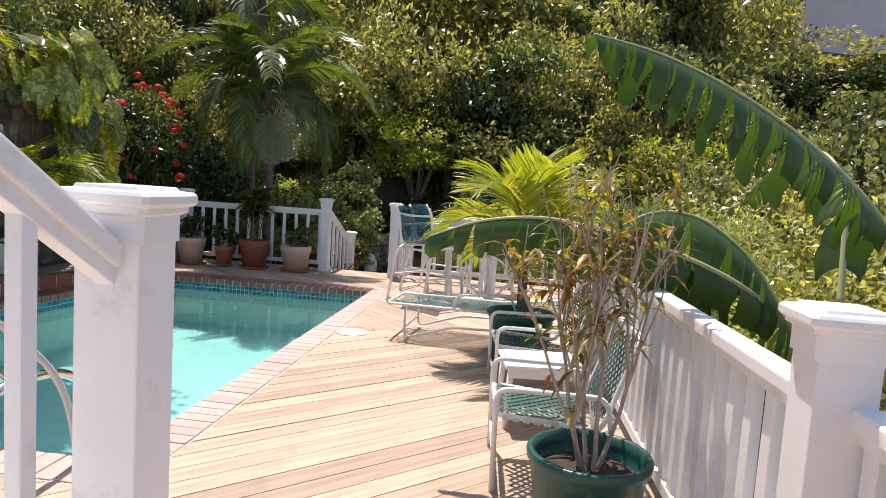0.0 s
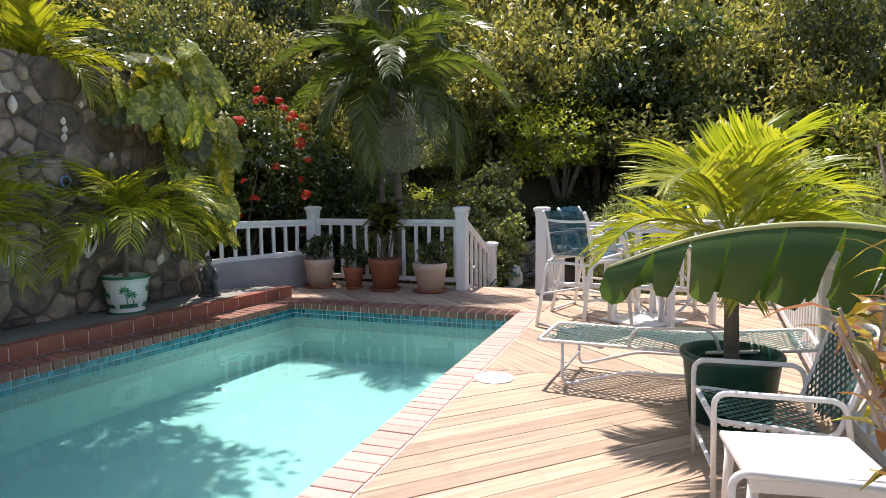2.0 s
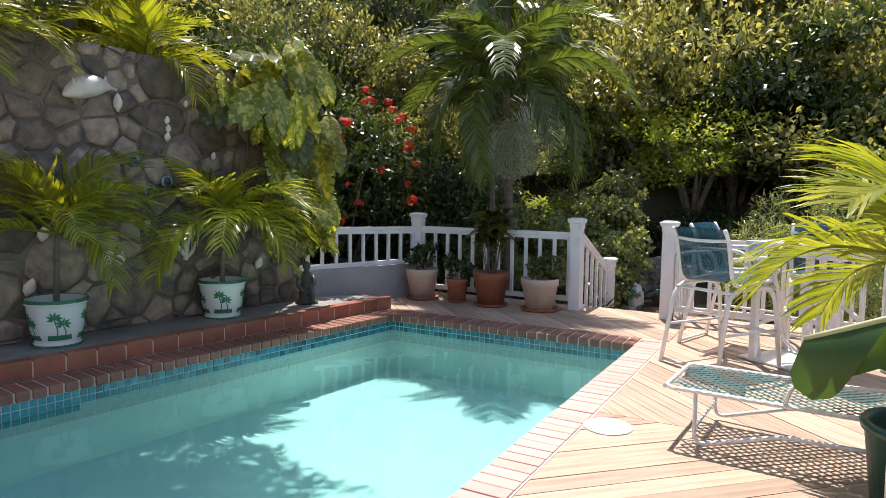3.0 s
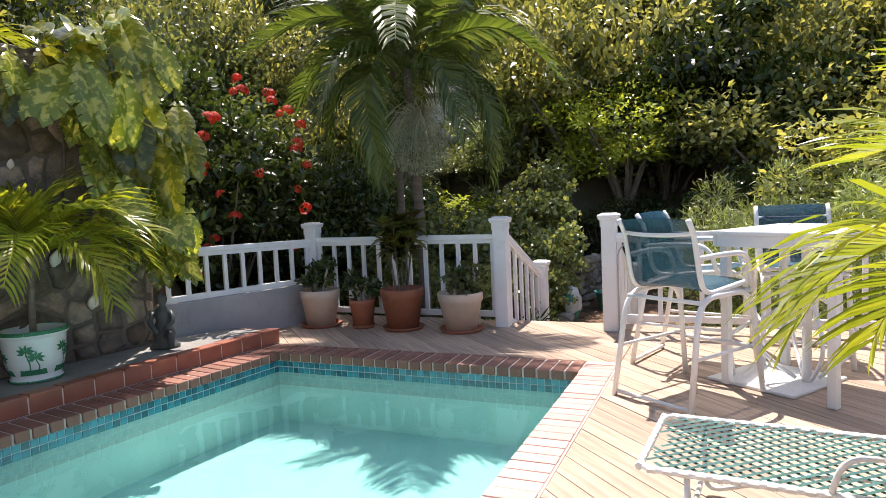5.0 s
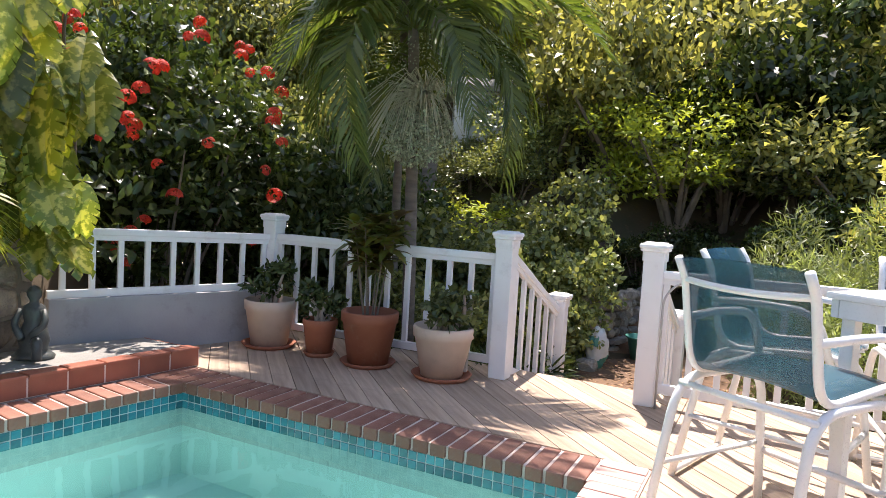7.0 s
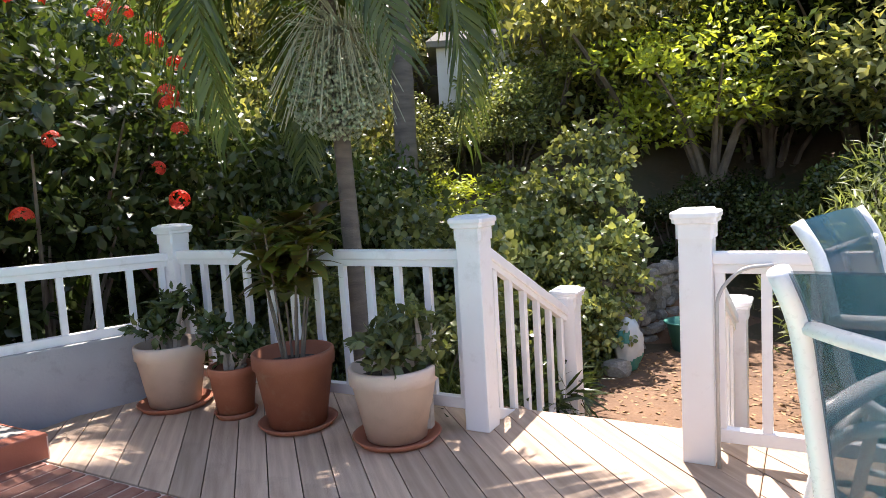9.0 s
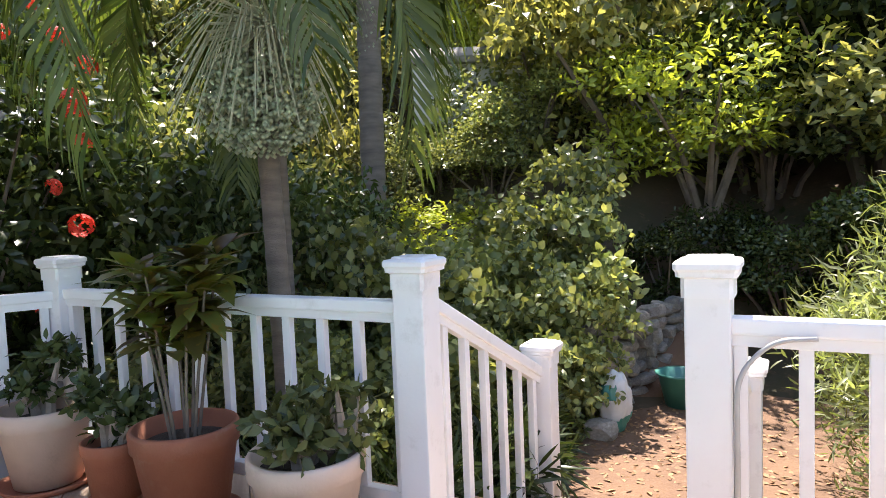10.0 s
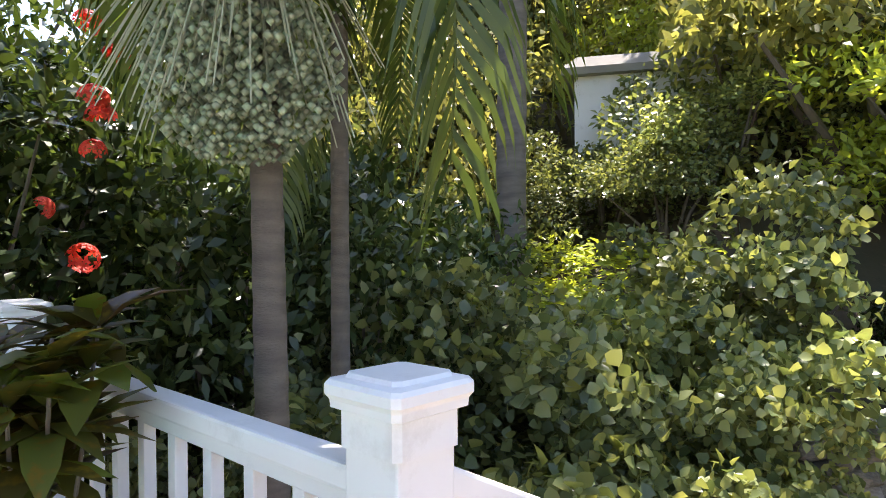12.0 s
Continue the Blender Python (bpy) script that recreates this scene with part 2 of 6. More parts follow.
POTHOS = leafy("variegated_pothos", (0.14, 0.18, 0.025), (0.18, 0.21, 0.03), 0.38, 0.24, each=0.6, spots=((0.42, 0.41, 0.09), 9.0, 0.52), glow=(1.7, 1.55, 0.4), spec=0.6)
CROTON = leafy("croton_leaf", (0.09, 0.11, 0.02), (0.24, 0.09, 0.03), 0.35, 0.35, spots=((0.38, 0.32, 0.04), 30.0, 0.54))
CROTON_BROAD = leafy("broad_croton_leaf", (0.12, 0.06, 0.02), (0.24, 0.30, 0.06), 0.35, 0.35, spots=((0.30, 0.20, 0.03), 22.0, 0.56))
LITTER = leafy("dead_leaf", (0.20, 0.10, 0.045), (0.46, 0.28, 0.14), 0.1, 0.7, glow=(1, 1, 1))
PETAL = leafy("red_petal", (0.62, 0.035, 0.02), (0.80, 0.09, 0.04), 0.25, 0.5, each=0.15, glow=(1.2, 0.9, 0.8))
FRUIT = surface("green_palm_fruit", (0.36, 0.39, 0.27), (0.26, 0.30, 0.19), 0.5, 30, 150, 0.1, island=True, each=0.35)
STALK = surface("pale_fruit_stalk", (0.52, 0.52, 0.38), (0.42, 0.43, 0.30), 0.6, 20, 120, 0.1)

# ---- building helpers ----
def link_mesh(name, bm, mat, parent=None, label="", smooth=False):
    me = bpy.data.meshes.new(name)
    bm.to_mesh(me)
    bm.free()
    if smooth:
        me.shade_smooth()
    me.materials.append(mat)
    ob = new(name, me)
    ob.parent = parent
    if label:
        ob["label"] = label
    return ob


def part(name, bm, mat, parent, label="", smooth=False):
    return link_mesh(name, bm, mat, parent, label, smooth)


def raw_mesh(name, verts, faces, mat, parent=None, label="", smooth=False):
    me = bpy.data.meshes.new(name)
    me.from_pydata(verts, [], faces)
    if smooth:
        me.shade_smooth()
    me.materials.append(mat)
    ob = new(name, me)
    ob.parent = parent
    if label:
        ob["label"] = label
    return ob


def again(ob, m, parent=None):
    """Another object on the same mesh."""
    o = new(ob.name.split(".")[0], ob.data)
    o.parent = parent or ob.parent
    o.matrix_local = m
    return o


def thing(name, at, label, category, group="", kind="", turn=0):
    e = new(name)
    e.empty_display_size = 0.1
    e.matrix_world = pose(*at, 0, 0, turn)
    return tagged(e, label, category, group, kind)


def box(bm, size, at=(0, 0, 0), m=None, bevel=0.0):
    got = bmesh.ops.create_cube(bm, size=1)["verts"]
    bmesh.ops.scale(bm, vec=size, verts=got)
    if bevel:
        edges = list({e for v in got for e in v.link_edges})
        got = list({v for f in bmesh.ops.bevel(bm, geom=edges, offset=bevel, segments=2, affect="EDGES", profile=0.6)["faces"] for v in f.verts} | {v for v in got if v.is_valid})
    bmesh.ops.transform(bm, matrix=Matrix.Translation(at) @ (m or Matrix()), verts=got)
    return bm


def beam(bm, a, b, w, h, bevel=0.004, up=(0, 0, 1)):
    """A bar from a to b, w wide and h deep."""
    a, b = Vector(a), Vector(b)
    d = b - a
    x = d.normalized()
    y = Vector(up).cross(x).normalized()
    z = x.cross(y)
    m = Matrix((x, y, z)).transposed().to_4x4()
    return box(bm, (d.length, w, h), (a + b) / 2, m, bevel)


def rounded(points, r, n=5):
    """A line of points with its corners rounded."""
    pts = [Vector(p) for p in points]
    out = [pts[0]]
    for a, b, c in zip(pts, pts[1:], pts[2:]):
        u, v = (a - b), (c - b)
        k = min(r, u.length * 0.48, v.length * 0.48)
        p, q = b + u.normalized() * k, b + v.normalized() * k
        for i in range(n + 1):
            t = i / n
            out.append(p * (1 - t) ** 2 + b * 2 * t * (1 - t) + q * t * t)
    out.append(pts[-1])
    return out


def tube(bm, points, r, sides=8, r_end=None, close=True):
    pts = [Vector(p) for p in points]
    rings = []
    side = None
    for i, p in enumerate(pts):
        d = (pts[min(i + 1, len(pts) - 1)] - pts[max(i - 1, 0)]).normalized()
        if side is None:
            side = d.orthogonal().normalized()
        side = (side - d * side.dot(d)).normalized()
        other = d.cross(side)
        k = i / (len(pts) - 1)
        rr = r(k) if callable(r) else r + ((r_end if r_end is not None else r) - r) * k
        rings.append([bm.verts.new(p + (side * math.cos(a) + other * math.sin(a)) * rr) for a in (2 * math.pi * j / sides for j in range(sides))])
    for ra, rb in zip(rings, rings[1:]):
        for j in range(sides):
            bm.faces.new((ra[j], ra[(j + 1) % sides], rb[(j + 1) % sides], rb[j]))
    if close:
        bm.faces.new(rings[0][::-1])
        bm.faces.new(rings[-1])
    return bm


def lathe(bm, profile, sides=32, squash=1.0, at=(0, 0, 0)):
    """profile: (radius, height) from the foot up and round."""
    rings = []
    for r, z in profile:
        rings.append([bm.verts.new((at[0] + max(r, 1e-4) * math.cos(a), at[1] + max(r, 1e-4) * math.sin(a) * squash, at[2] + z)) for a in (2 * math.pi * j / sides for j in range(sides))])
    for ra, rb in zip(rings, rings[1:]):
        for j in range(sides):
            bm.faces.new((ra[j], ra[(j + 1) % sides], rb[(j + 1) % sides], rb[j]))
    bm.faces.new(rings[0][::-1])
    bm.faces.new(rings[-1])
    return bm


def prism(bm, outline, z0, z1, shrink=0.0):
    """Upright prism; its top is drawn in by shrink, for a worn edge."""
    n = len(outline)
    cx, cy = sum(p[0] for p in outline) / n, sum(p[1] for p in outline) / n
    low = [bm.verts.new((x, y, z0)) for x, y in outline]
    if shrink:
        zm = z1 - shrink * 0.8
        mid = [bm.verts.new((x, y, zm)) for x, y in outline]
        tops = []
        for x, y in outline:
            d = math.hypot(x - cx, y - cy) or 1
            tops.append(bm.verts.new((x - (x - cx) / d * shrink * 1.2, y - (y - cy) / d * shrink * 1.2, z1)))
        rows = [low, mid, tops]
    else:
        rows = [low, [bm.verts.new((x, y, z1)) for x, y in outline]]
    for a, b in zip(rows, rows[1:]):
        for i in range(n):
            bm.faces.new((a[i], a[(i + 1) % n], b[(i + 1) % n], b[i]))
    bm.faces.new(rows[-1])
    bm.faces.new(low[::-1])
    return bm


def clip(poly, a, b, c):
    """Keep the part of a polygon where a x + b y <= c."""
    out = []
    for p, q in zip(poly, poly[1:] + poly[:1]):
        dp, dq = a * p[0] + b * p[1] - c, a * q[0] + b * q[1] - c
        if dp <= 0:
            out.append(p)
        if dp * dq < 0:
            t = dp / (dp - dq)
            out.append((p[0] + (q[0] - p[0]) * t, p[1] + (q[1] - p[1]) * t))
    return out


def area_of(poly):
    return 0.5 * sum(p[0] * q[1] - q[0] * p[1] for p, q in zip(poly, poly[1:] + poly[:1]))


# ---- the plan ----
POOL_R, POOL_FAR, POOL_NEAR = -1.93, 8.87, 3.34
SKEW = 0.141
WATER_Z, POOL_FLOOR = -0.17, -0.64


def pool_left(y):
    return -4.75 - SKEW * (8.9 - y)


def wall_face(y):
    return -5.86 - SKEW * (8.5 - y)


COPE_R, COPE_FAR, COPE_NEAR, COPE_L = 0.235, 0.33, 0.25, 0.30
DECK_R = 0.93
RAIL_Y = 10.42
RAIL_X = 0.80


# ---- ground ----
def smooth(a, b, v):
    t = min(1, max(0, (v - a) / (b - a)))
    return t * t * (3 - 2 * t)


def ground_z(x, y):
    low = -0.44
    far = max(0.0, y - 13.2 - 0.12 * max(0, x + 3) - 1.5 * math.exp(-((x + 1.9) / 1.3) ** 2))
    hill = 0.62 * far - 0.0045 * far * far if far < 60 else 21.0
    hill = max(hill, 0.0)
    left = smooth(wall_face(min(y, 8.6)) - 0.25, wall_face(min(y, 8.6)) - 0.75, x) * (2.45 + 0.35 * max(0, -6.8 - x)) * (1 - smooth(8.2, 10.5, y)) if y < 10.6 else 0.0
    left = min(left, 12)
    side = smooth(-6.5, -14, x) * 4.0 * smooth(8, 12, y)
    right = smooth(3.0, 14.0, x) * 2.5
    n = noise.noise(Vector((x * 0.35, y * 0.35, 0))) * 0.18
    return low + max(hill + side * 0.6, left, right * smooth(4, 14, y)) + n * smooth(11.5, 14, y)


def make_ground():
    xs = sorted({round(v, 3) for v in [*np.arange(-14, 10.01, 0.5), *np.arange(-40, -14, 2.0), *np.arange(11, 41, 2.0), -300, -150, -80, -55, 55, 80, 150, 300]})
    ys = sorted({round(v, 3) for v in [*np.arange(-6, 22.01, 0.5), *np.arange(23, 60, 2.0), -300, -120, -50, -20, 80, 120, 200, 320]})
    deck_hole = lambda x, y: -5.9 < x < 0.9 and -2.5 < y < 10.2
    verts = [(x, y, -1.4 if deck_hole(x, y) else ground_z(x, y)) for y in ys for x in xs]
    w = len(xs)
    faces = [(j * w + i, j * w + i + 1, (j + 1) * w + i + 1, (j + 1) * w + i) for j in range(len(ys) - 1) for i in range(w - 1)]
    tagged(raw_mesh("ground", verts, faces, EARTH, smooth=True), "dark earth hillside under leaf litter and scrub", "ground", kind="structure")


make_ground()


# ---- pool ----
def make_pool():
    pool = tagged(new("pool"), "rectangular swimming pool with pale plaster and turquoise water", "swimming pool", kind="structure")
    a, b = POOL_NEAR, POOL_FAR
    ring = [(POOL_R, a), (POOL_R, b), (pool_left(b), b), (pool_left(a), a)]
    bm = bmesh.new()
    top = [bm.verts.new((x, y, -0.155)) for x, y in ring]
    low = [bm.verts.new((x, y, POOL_FLOOR)) for x, y in ring]
    for i in range(4):
        bm.faces.new((top[i], top[(i + 1) % 4], low[(i + 1) % 4], low[i]))
    bm.faces.new(low)
    part("basin", bm, PLASTER, pool, "pale blue plaster basin")
    # mortar bed under the coping and behind the tile band
    outer = [(POOL_R + COPE_R, a - COPE_NEAR), (POOL_R + COPE_R, b + COPE_FAR), (pool_left(b) - COPE_L, b + COPE_FAR), (pool_left(a) - COPE_L, a - COPE_NEAR)]
    bm = bmesh.new()
    ti = [bm.verts.new((x, y, -0.006)) for x, y in ring]
    to = [bm.verts.new((x, y, -0.006)) for x, y in outer]
    li = [bm.verts.new((x, y, -0.155)) for x, y in ring]
    lo = [bm.verts.new((x, y, -0.155)) for x, y in outer]
    for i in range(4):
        j = (i + 1) % 4
        bm.faces.new((ti[i], ti[j], to[j], to[i]))
        bm.faces.new((ti[j], ti[i], li[i], li[j]))
        bm.faces.new((to[i], to[j], lo[j], lo[i]))
    part("coping_bed", bm, MORTAR, pool)
    tagged(raw_mesh("water", [(POOL_R, a, WATER_Z), (POOL_R, b, WATER_Z), (pool_left(b), b, WATER_Z), (pool_left(a), a, WATER_Z)], [(0, 1, 2, 3)], WATER), "clear turquoise pool water with faint ripples", "water", kind="structure")
    return pool


pool = make_pool()


# ---- walls, ledge, bounce wall ----
def stone_cells(u0, u1, v0, v1, step, seed):
    """Irregular convex cells filling a rectangle."""
    rnd = random.Random(seed)
    pts = []
    for k in range(int(60 * (u1 - u0 + 2 * step) * (v1 - v0 + 2 * step) / step ** 2)):
        p = (rnd.uniform(u0 - step, u1 + step), rnd.uniform(v0 - step, v1 + step), step * rnd.choice((0.42, 0.5, 0.62, 0.85, 1.05)))
        if all(math.hypot((p[0] - q[0]) * 0.85, (p[1] - q[1]) * 1.15) > (p[2] + q[2]) * 0.5 for q in pts):
            pts.append(p)
    cells = []
    for p in pts:
        poly = [(u0, v0), (u1, v0), (u1, v1), (u0, v1)]
        for q in pts:
            if q is p or abs(q[0] - p[0]) > 3 * step or abs(q[1] - p[1]) > 3 * step:
                continue
            a, b = q[0] - p[0], q[1] - p[1]
            share = 0.5 + 0.35 * (p[2] ** 2 - q[2] ** 2) / (a * a + b * b)
            poly = clip(poly, a, b, a * (p[0] + a * share) + b * (p[1] + b * share))
            if len(poly) < 3:
                break
        if len(poly) >= 3 and area_of(poly) > 0.004:
            cells.append(poly)
    return cells


def stone_mesh(bm, poly, place, gap, depth, rnd):
    """A rough stone on a face; place(u, v, out) gives its points."""
    n = len(poly)
    cx, cy = sum(p[0] for p in poly) / n, sum(p[1] for p in poly) / n
    fine = []
    for p, q in zip(poly, poly[1:] + poly[:1]):
        fine += [p, ((p[0] + q[0]) / 2, (p[1] + q[1]) / 2)]
    size = math.sqrt(abs(area_of(poly)))
    rows = []
    for k, d in ((1 - gap / size, -0.02), (1 - gap / size * 1.2, depth * 0.55), (0.78 - gap / size, depth * 0.95), (0.40, depth * 1.1)):
        row = []
        for u, v in fine:
            j = 1 + rnd.uniform(-0.10, 0.06)
            row.append(bm.verts.new(place(cx + (u - cx) * k * j, cy + (v - cy) * k * j, d + (rnd.uniform(-0.3, 0.3) * depth if d > 0 else 0))))
        rows.append(row)
    m = len(fine)
    for a, b in zip(rows, rows[1:]):
        for i in range(m):
            bm.faces.new((a[i], a[(i + 1) % m], b[(i + 1) % m], b[i]))
    bm.faces.new(rows[-1])


def make_stone_wall():
    y0, y1, z0, z1, thick = -1.0, 8.5, 0.0, 2.72, 0.45
    bm = bmesh.new()
    ring = [(wall_face(y0), y0), (wall_face(y1), y1), (wall_face(y1) - thick, y1), (wall_face(y0) - thick, y0)]
    prism(bm, ring, -0.5, z1 - 0.03)
    wall = tagged(link_mesh("wall_west", bm, STONE_JOINT), "tall rubble stone retaining wall with dark joints", "wall", kind="structure")
    rnd = random.Random(4)
    for poly in stone_cells(2.2, y1, 0.13, z1, 0.34, 11):
        bm = bmesh.new()
        stone_mesh(bm, poly, lambda u, v, d: (wall_face(u) + d, u - d * SKEW, v), rnd.uniform(0.012, 0.045), rnd.uniform(0.012, 0.05), rnd)
        part("stone", bm, STONE, wall, smooth=True)
    for poly in stone_cells(-0.45, 0.0, 0.13, z1, 0.34, 5):
        bm = bmesh.new()
        stone_mesh(bm, poly, lambda u, v, d: (wall_face(y1) + u, y1 + d, v), 0.018, 0.04, rnd)
        part("stone", bm, STONE, wall, smooth=True)
    return wall


stone_wall = make_stone_wall()


def make_ledge():
    y0, y1 = 2.2, 9.24
    f = lambda y: pool_left(y) - COPE_L
    bm = bmesh.new()
    prism(bm, [(f(y0) - 0.012, y0), (f(y1) - 0.012, y1 - 0.012), (-5.62, y1 - 0.012), (wall_face(8.5) - 0.02, 8.55), (wall_face(y0) - 0.02, y0)], -0.15, 0.125)
    ledge = tagged(link_mesh("ledge", bm, CONCRETE), "raised grey concrete ledge edged with red tiles", "ledge", kind="structure")
    bm = bmesh.new()
    prism(bm, [(f(y0) - 0.004, y0), (f(y1) - 0.004, y1 - 0.004), (f(y1) - 0.014, y1 - 0.004), (f(y0) - 0.014, y0)], 0.004, 0.127)
    part("grout", bm, MORTAR, ledge, "pale mortar joints")
    n = 30
    for i in range(n):
        a, b = y0 + (y1 - y0) * i / n, y0 + (y1 - y0) * (i + 1) / n - 0.012
        bm = bmesh.new()
        prism(bm, [(f(a), a), (f(b), b), (f(b) - 0.012, b), (f(a) - 0.012, a)], 0.008, 0.128)
        part("face_tile", bm, RED_TILE, ledge)
        bm = bmesh.new()
        prism(bm, [(f(a) + 0.012, a), (f(b) + 0.012, b), (f(b) - 0.11, b), (f(a) - 0.11, a)], 0.128, 0.146, 0.006)
        part("top_tile", bm, RED_TILE, ledge)
    for i in range(3):
        a, b = f(y1) - 0.01 - 0.2 * i, f(y1) - 0.2 * (i + 1)
        bm = bmesh.new()
        prism(bm, [(a, y1 - 0.012), (a, y1), (b, y1), (b, y1 - 0.012)], 0.008, 0.128)
        part("end_tile", bm, RED_TILE, ledge)
    return ledge


make_ledge()

POST_C, POST_W = Vector((-5.34, 10.40, 0)), Vector((-5.98, 8.68, 0))


def make_low_wall():
    bm = bmesh.new()
    beam(bm, (POST_W.x, POST_W.y, 0.10), (POST_C.x, POST_C.y, 0.10), 0.14, 0.70, 0.01)
    tagged(link_mesh("wall_low", bm, RENDERED), "low grey rendered wall under the white railing", "wall", kind="structure")
    # unseen plain wall behind the start, added to bounce light onto near faces
    bm = bmesh.new()
    box(bm, (14, 0.3, 5.5), (-1.0, -6.0, 2.2))
    tagged(link_mesh("wall_house", bm, STUCCO), "plain pale stucco wall standing in for the house, added to bounce light", "wall", kind="structure")


make_low_wall()


# ---- deck and coping ----
def make_deck():
    deck = tagged(new("floor_deck"), "sun-bleached wooden deck laid in diagonal planks", "deck", kind="structure")
    left = POOL_R + COPE_R + 0.006
    # framing below
    bm = bmesh.new()
    box(bm, (DECK_R - left + 0.02, 11.9, 0.1), ((DECK_R + left - 0.02) / 2, 4.75, -0.10))
    box(bm, (left + 5.55, 10.75 - (POOL_FAR + COPE_FAR) + 0.03, 0.1), ((left - 5.55) / 2, (10.74 + POOL_FAR + COPE_FAR) / 2 - 0.02, -0.10))
    box(bm, (left + 5.5, POOL_NEAR - COPE_NEAR + 1.18, 0.1), ((left - 5.5) / 2, (POOL_NEAR - COPE_NEAR - 1.22) / 2, -0.10))
    part("framing", bm, BARK, deck)
    rnd = random.Random(8)
    pitch, width = 0.146, 0.1405

    def lay(region, angle, start, end):
        c, s = math.cos(angle), math.sin(angle)
        for k in range(int(start / pitch), int(end / pitch)):
            t0 = k * pitch
            poly = list(region)
            poly = clip(poly, -s, c, t0 + width)
            if len(poly) >= 3:
                poly = clip(poly, s, -c, -t0)
            if len(poly) < 3 or abs(area_of(poly)) < 0.003:
                continue
            mx = sum(p[0] for p in poly) / len(poly)
            my = sum(p[1] for p in poly) / len(poly)
            local = [((x - mx) * c + (y - my) * s, -(x - mx) * s + (y - my) * c) for x, y in poly]
            if area_of(local) < 0:
                local.reverse()
            bm = bmesh.new()
            prism(bm, local, -0.035, rnd.uniform(-0.001, 0.002), 0.003)
            ob = part("plank", bm, PLANK, deck)
            ob.matrix_local = pose(mx, my, 0, 0, 0, math.degrees(angle))

    r, e = DECK_R, 10.75
    far = POOL_FAR + COPE_FAR + 0.006
    # by the pool: planks run at 45 degrees, meeting the far planks on a mitre
    lay([(left, -1.2), (r, -1.2), (r, 6.75), (left, 6.75)], radians(45), -8, 12)
    lay([(left, 6.754), (r, 6.754), (r, e), (left, e)], radians(-45), -2, 14)
    lay([(-5.52, far), (left - 0.004, far), (left - 0.004, e), (-5.52, e)], radians(-45), -2, 14)
    lay([(-5.6, -1.2), (left - 0.004, -1.2), (left - 0.004, POOL_NEAR - COPE_NEAR - 0.006), (-5.6, POOL_NEAR - COPE_NEAR - 0.006)], radians(45), -8, 12)
    # fascia at the edge of the stairs
    bm = bmesh.new()
    box(bm, (6.45, 0.03, 0.2), (DECK_R - 3.225, e + 0.017, -0.11))
    part("fascia", bm, PLANK, deck)
    bm = bmesh.new()
    box(bm, (0.03, 11.9, 0.62), (DECK_R + 0.018, 4.8, -0.33))
    part("skirt", bm, PLANK, deck)
    return deck


make_deck()


def make_coping():
    cope = tagged(new("coping"), "brick pool coping, sun and shade put into its pink and dark red bricks", "coping", kind="structure")
    rnd = random.Random(3)

    def brick(mat, length, wide):
        bm = bmesh.new()
        box(bm, (length, wide, 0.075), (length / 2, 0, -0.035), None, 0.012)
        return part("brick", bm, mat, cope)

    def row(mat, p, q, inward, length, gap=0.005):
        p, q = Vector(p), Vector(q)
        d = (q - p)
        n = int(d.length / 0.108)
        first = None
        a = math.degrees(math.atan2(inward[1], inward[0])) + 180
        for i in range(n):
            at = p + d * ((i + 0.5) / n)
            m = pose(at.x + inward[0] * 0.018, at.y + inward[1] * 0.018, rnd.uniform(-0.001, 0.003), 0, 0, a + rnd.uniform(-0.6, 0.6))
            if first is None:
                first = brick(mat, length - 0.01 + 0.018, d.length / n - gap)
                first.matrix_local = m
            else:
                again(first, m)

    a, b = POOL_NEAR, POOL_FAR
    # sunny rows get the pink brick, shady rows the dark red one
    row(LIT_PINK_BRICK, (POOL_R, a - 0.25), (POOL_R, b + 0.33), (-1, 0), COPE_R, 0.004)
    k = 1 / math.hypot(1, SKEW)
    row(SHADED_RED_BRICK, (pool_left(a), a), (pool_left(b), b), (k, -SKEW * k), COPE_L, 0.017)
    row(SHADED_RED_BRICK, (pool_left(b) - 0.3, b), (POOL_R - 0.02, b), (0, -1), COPE_FAR, 0.017)
    row(LIT_PINK_BRICK, (pool_left(a) - 0.3, a), (POOL_R - 0.02, a), (0, 1), COPE_NEAR)


make_coping()


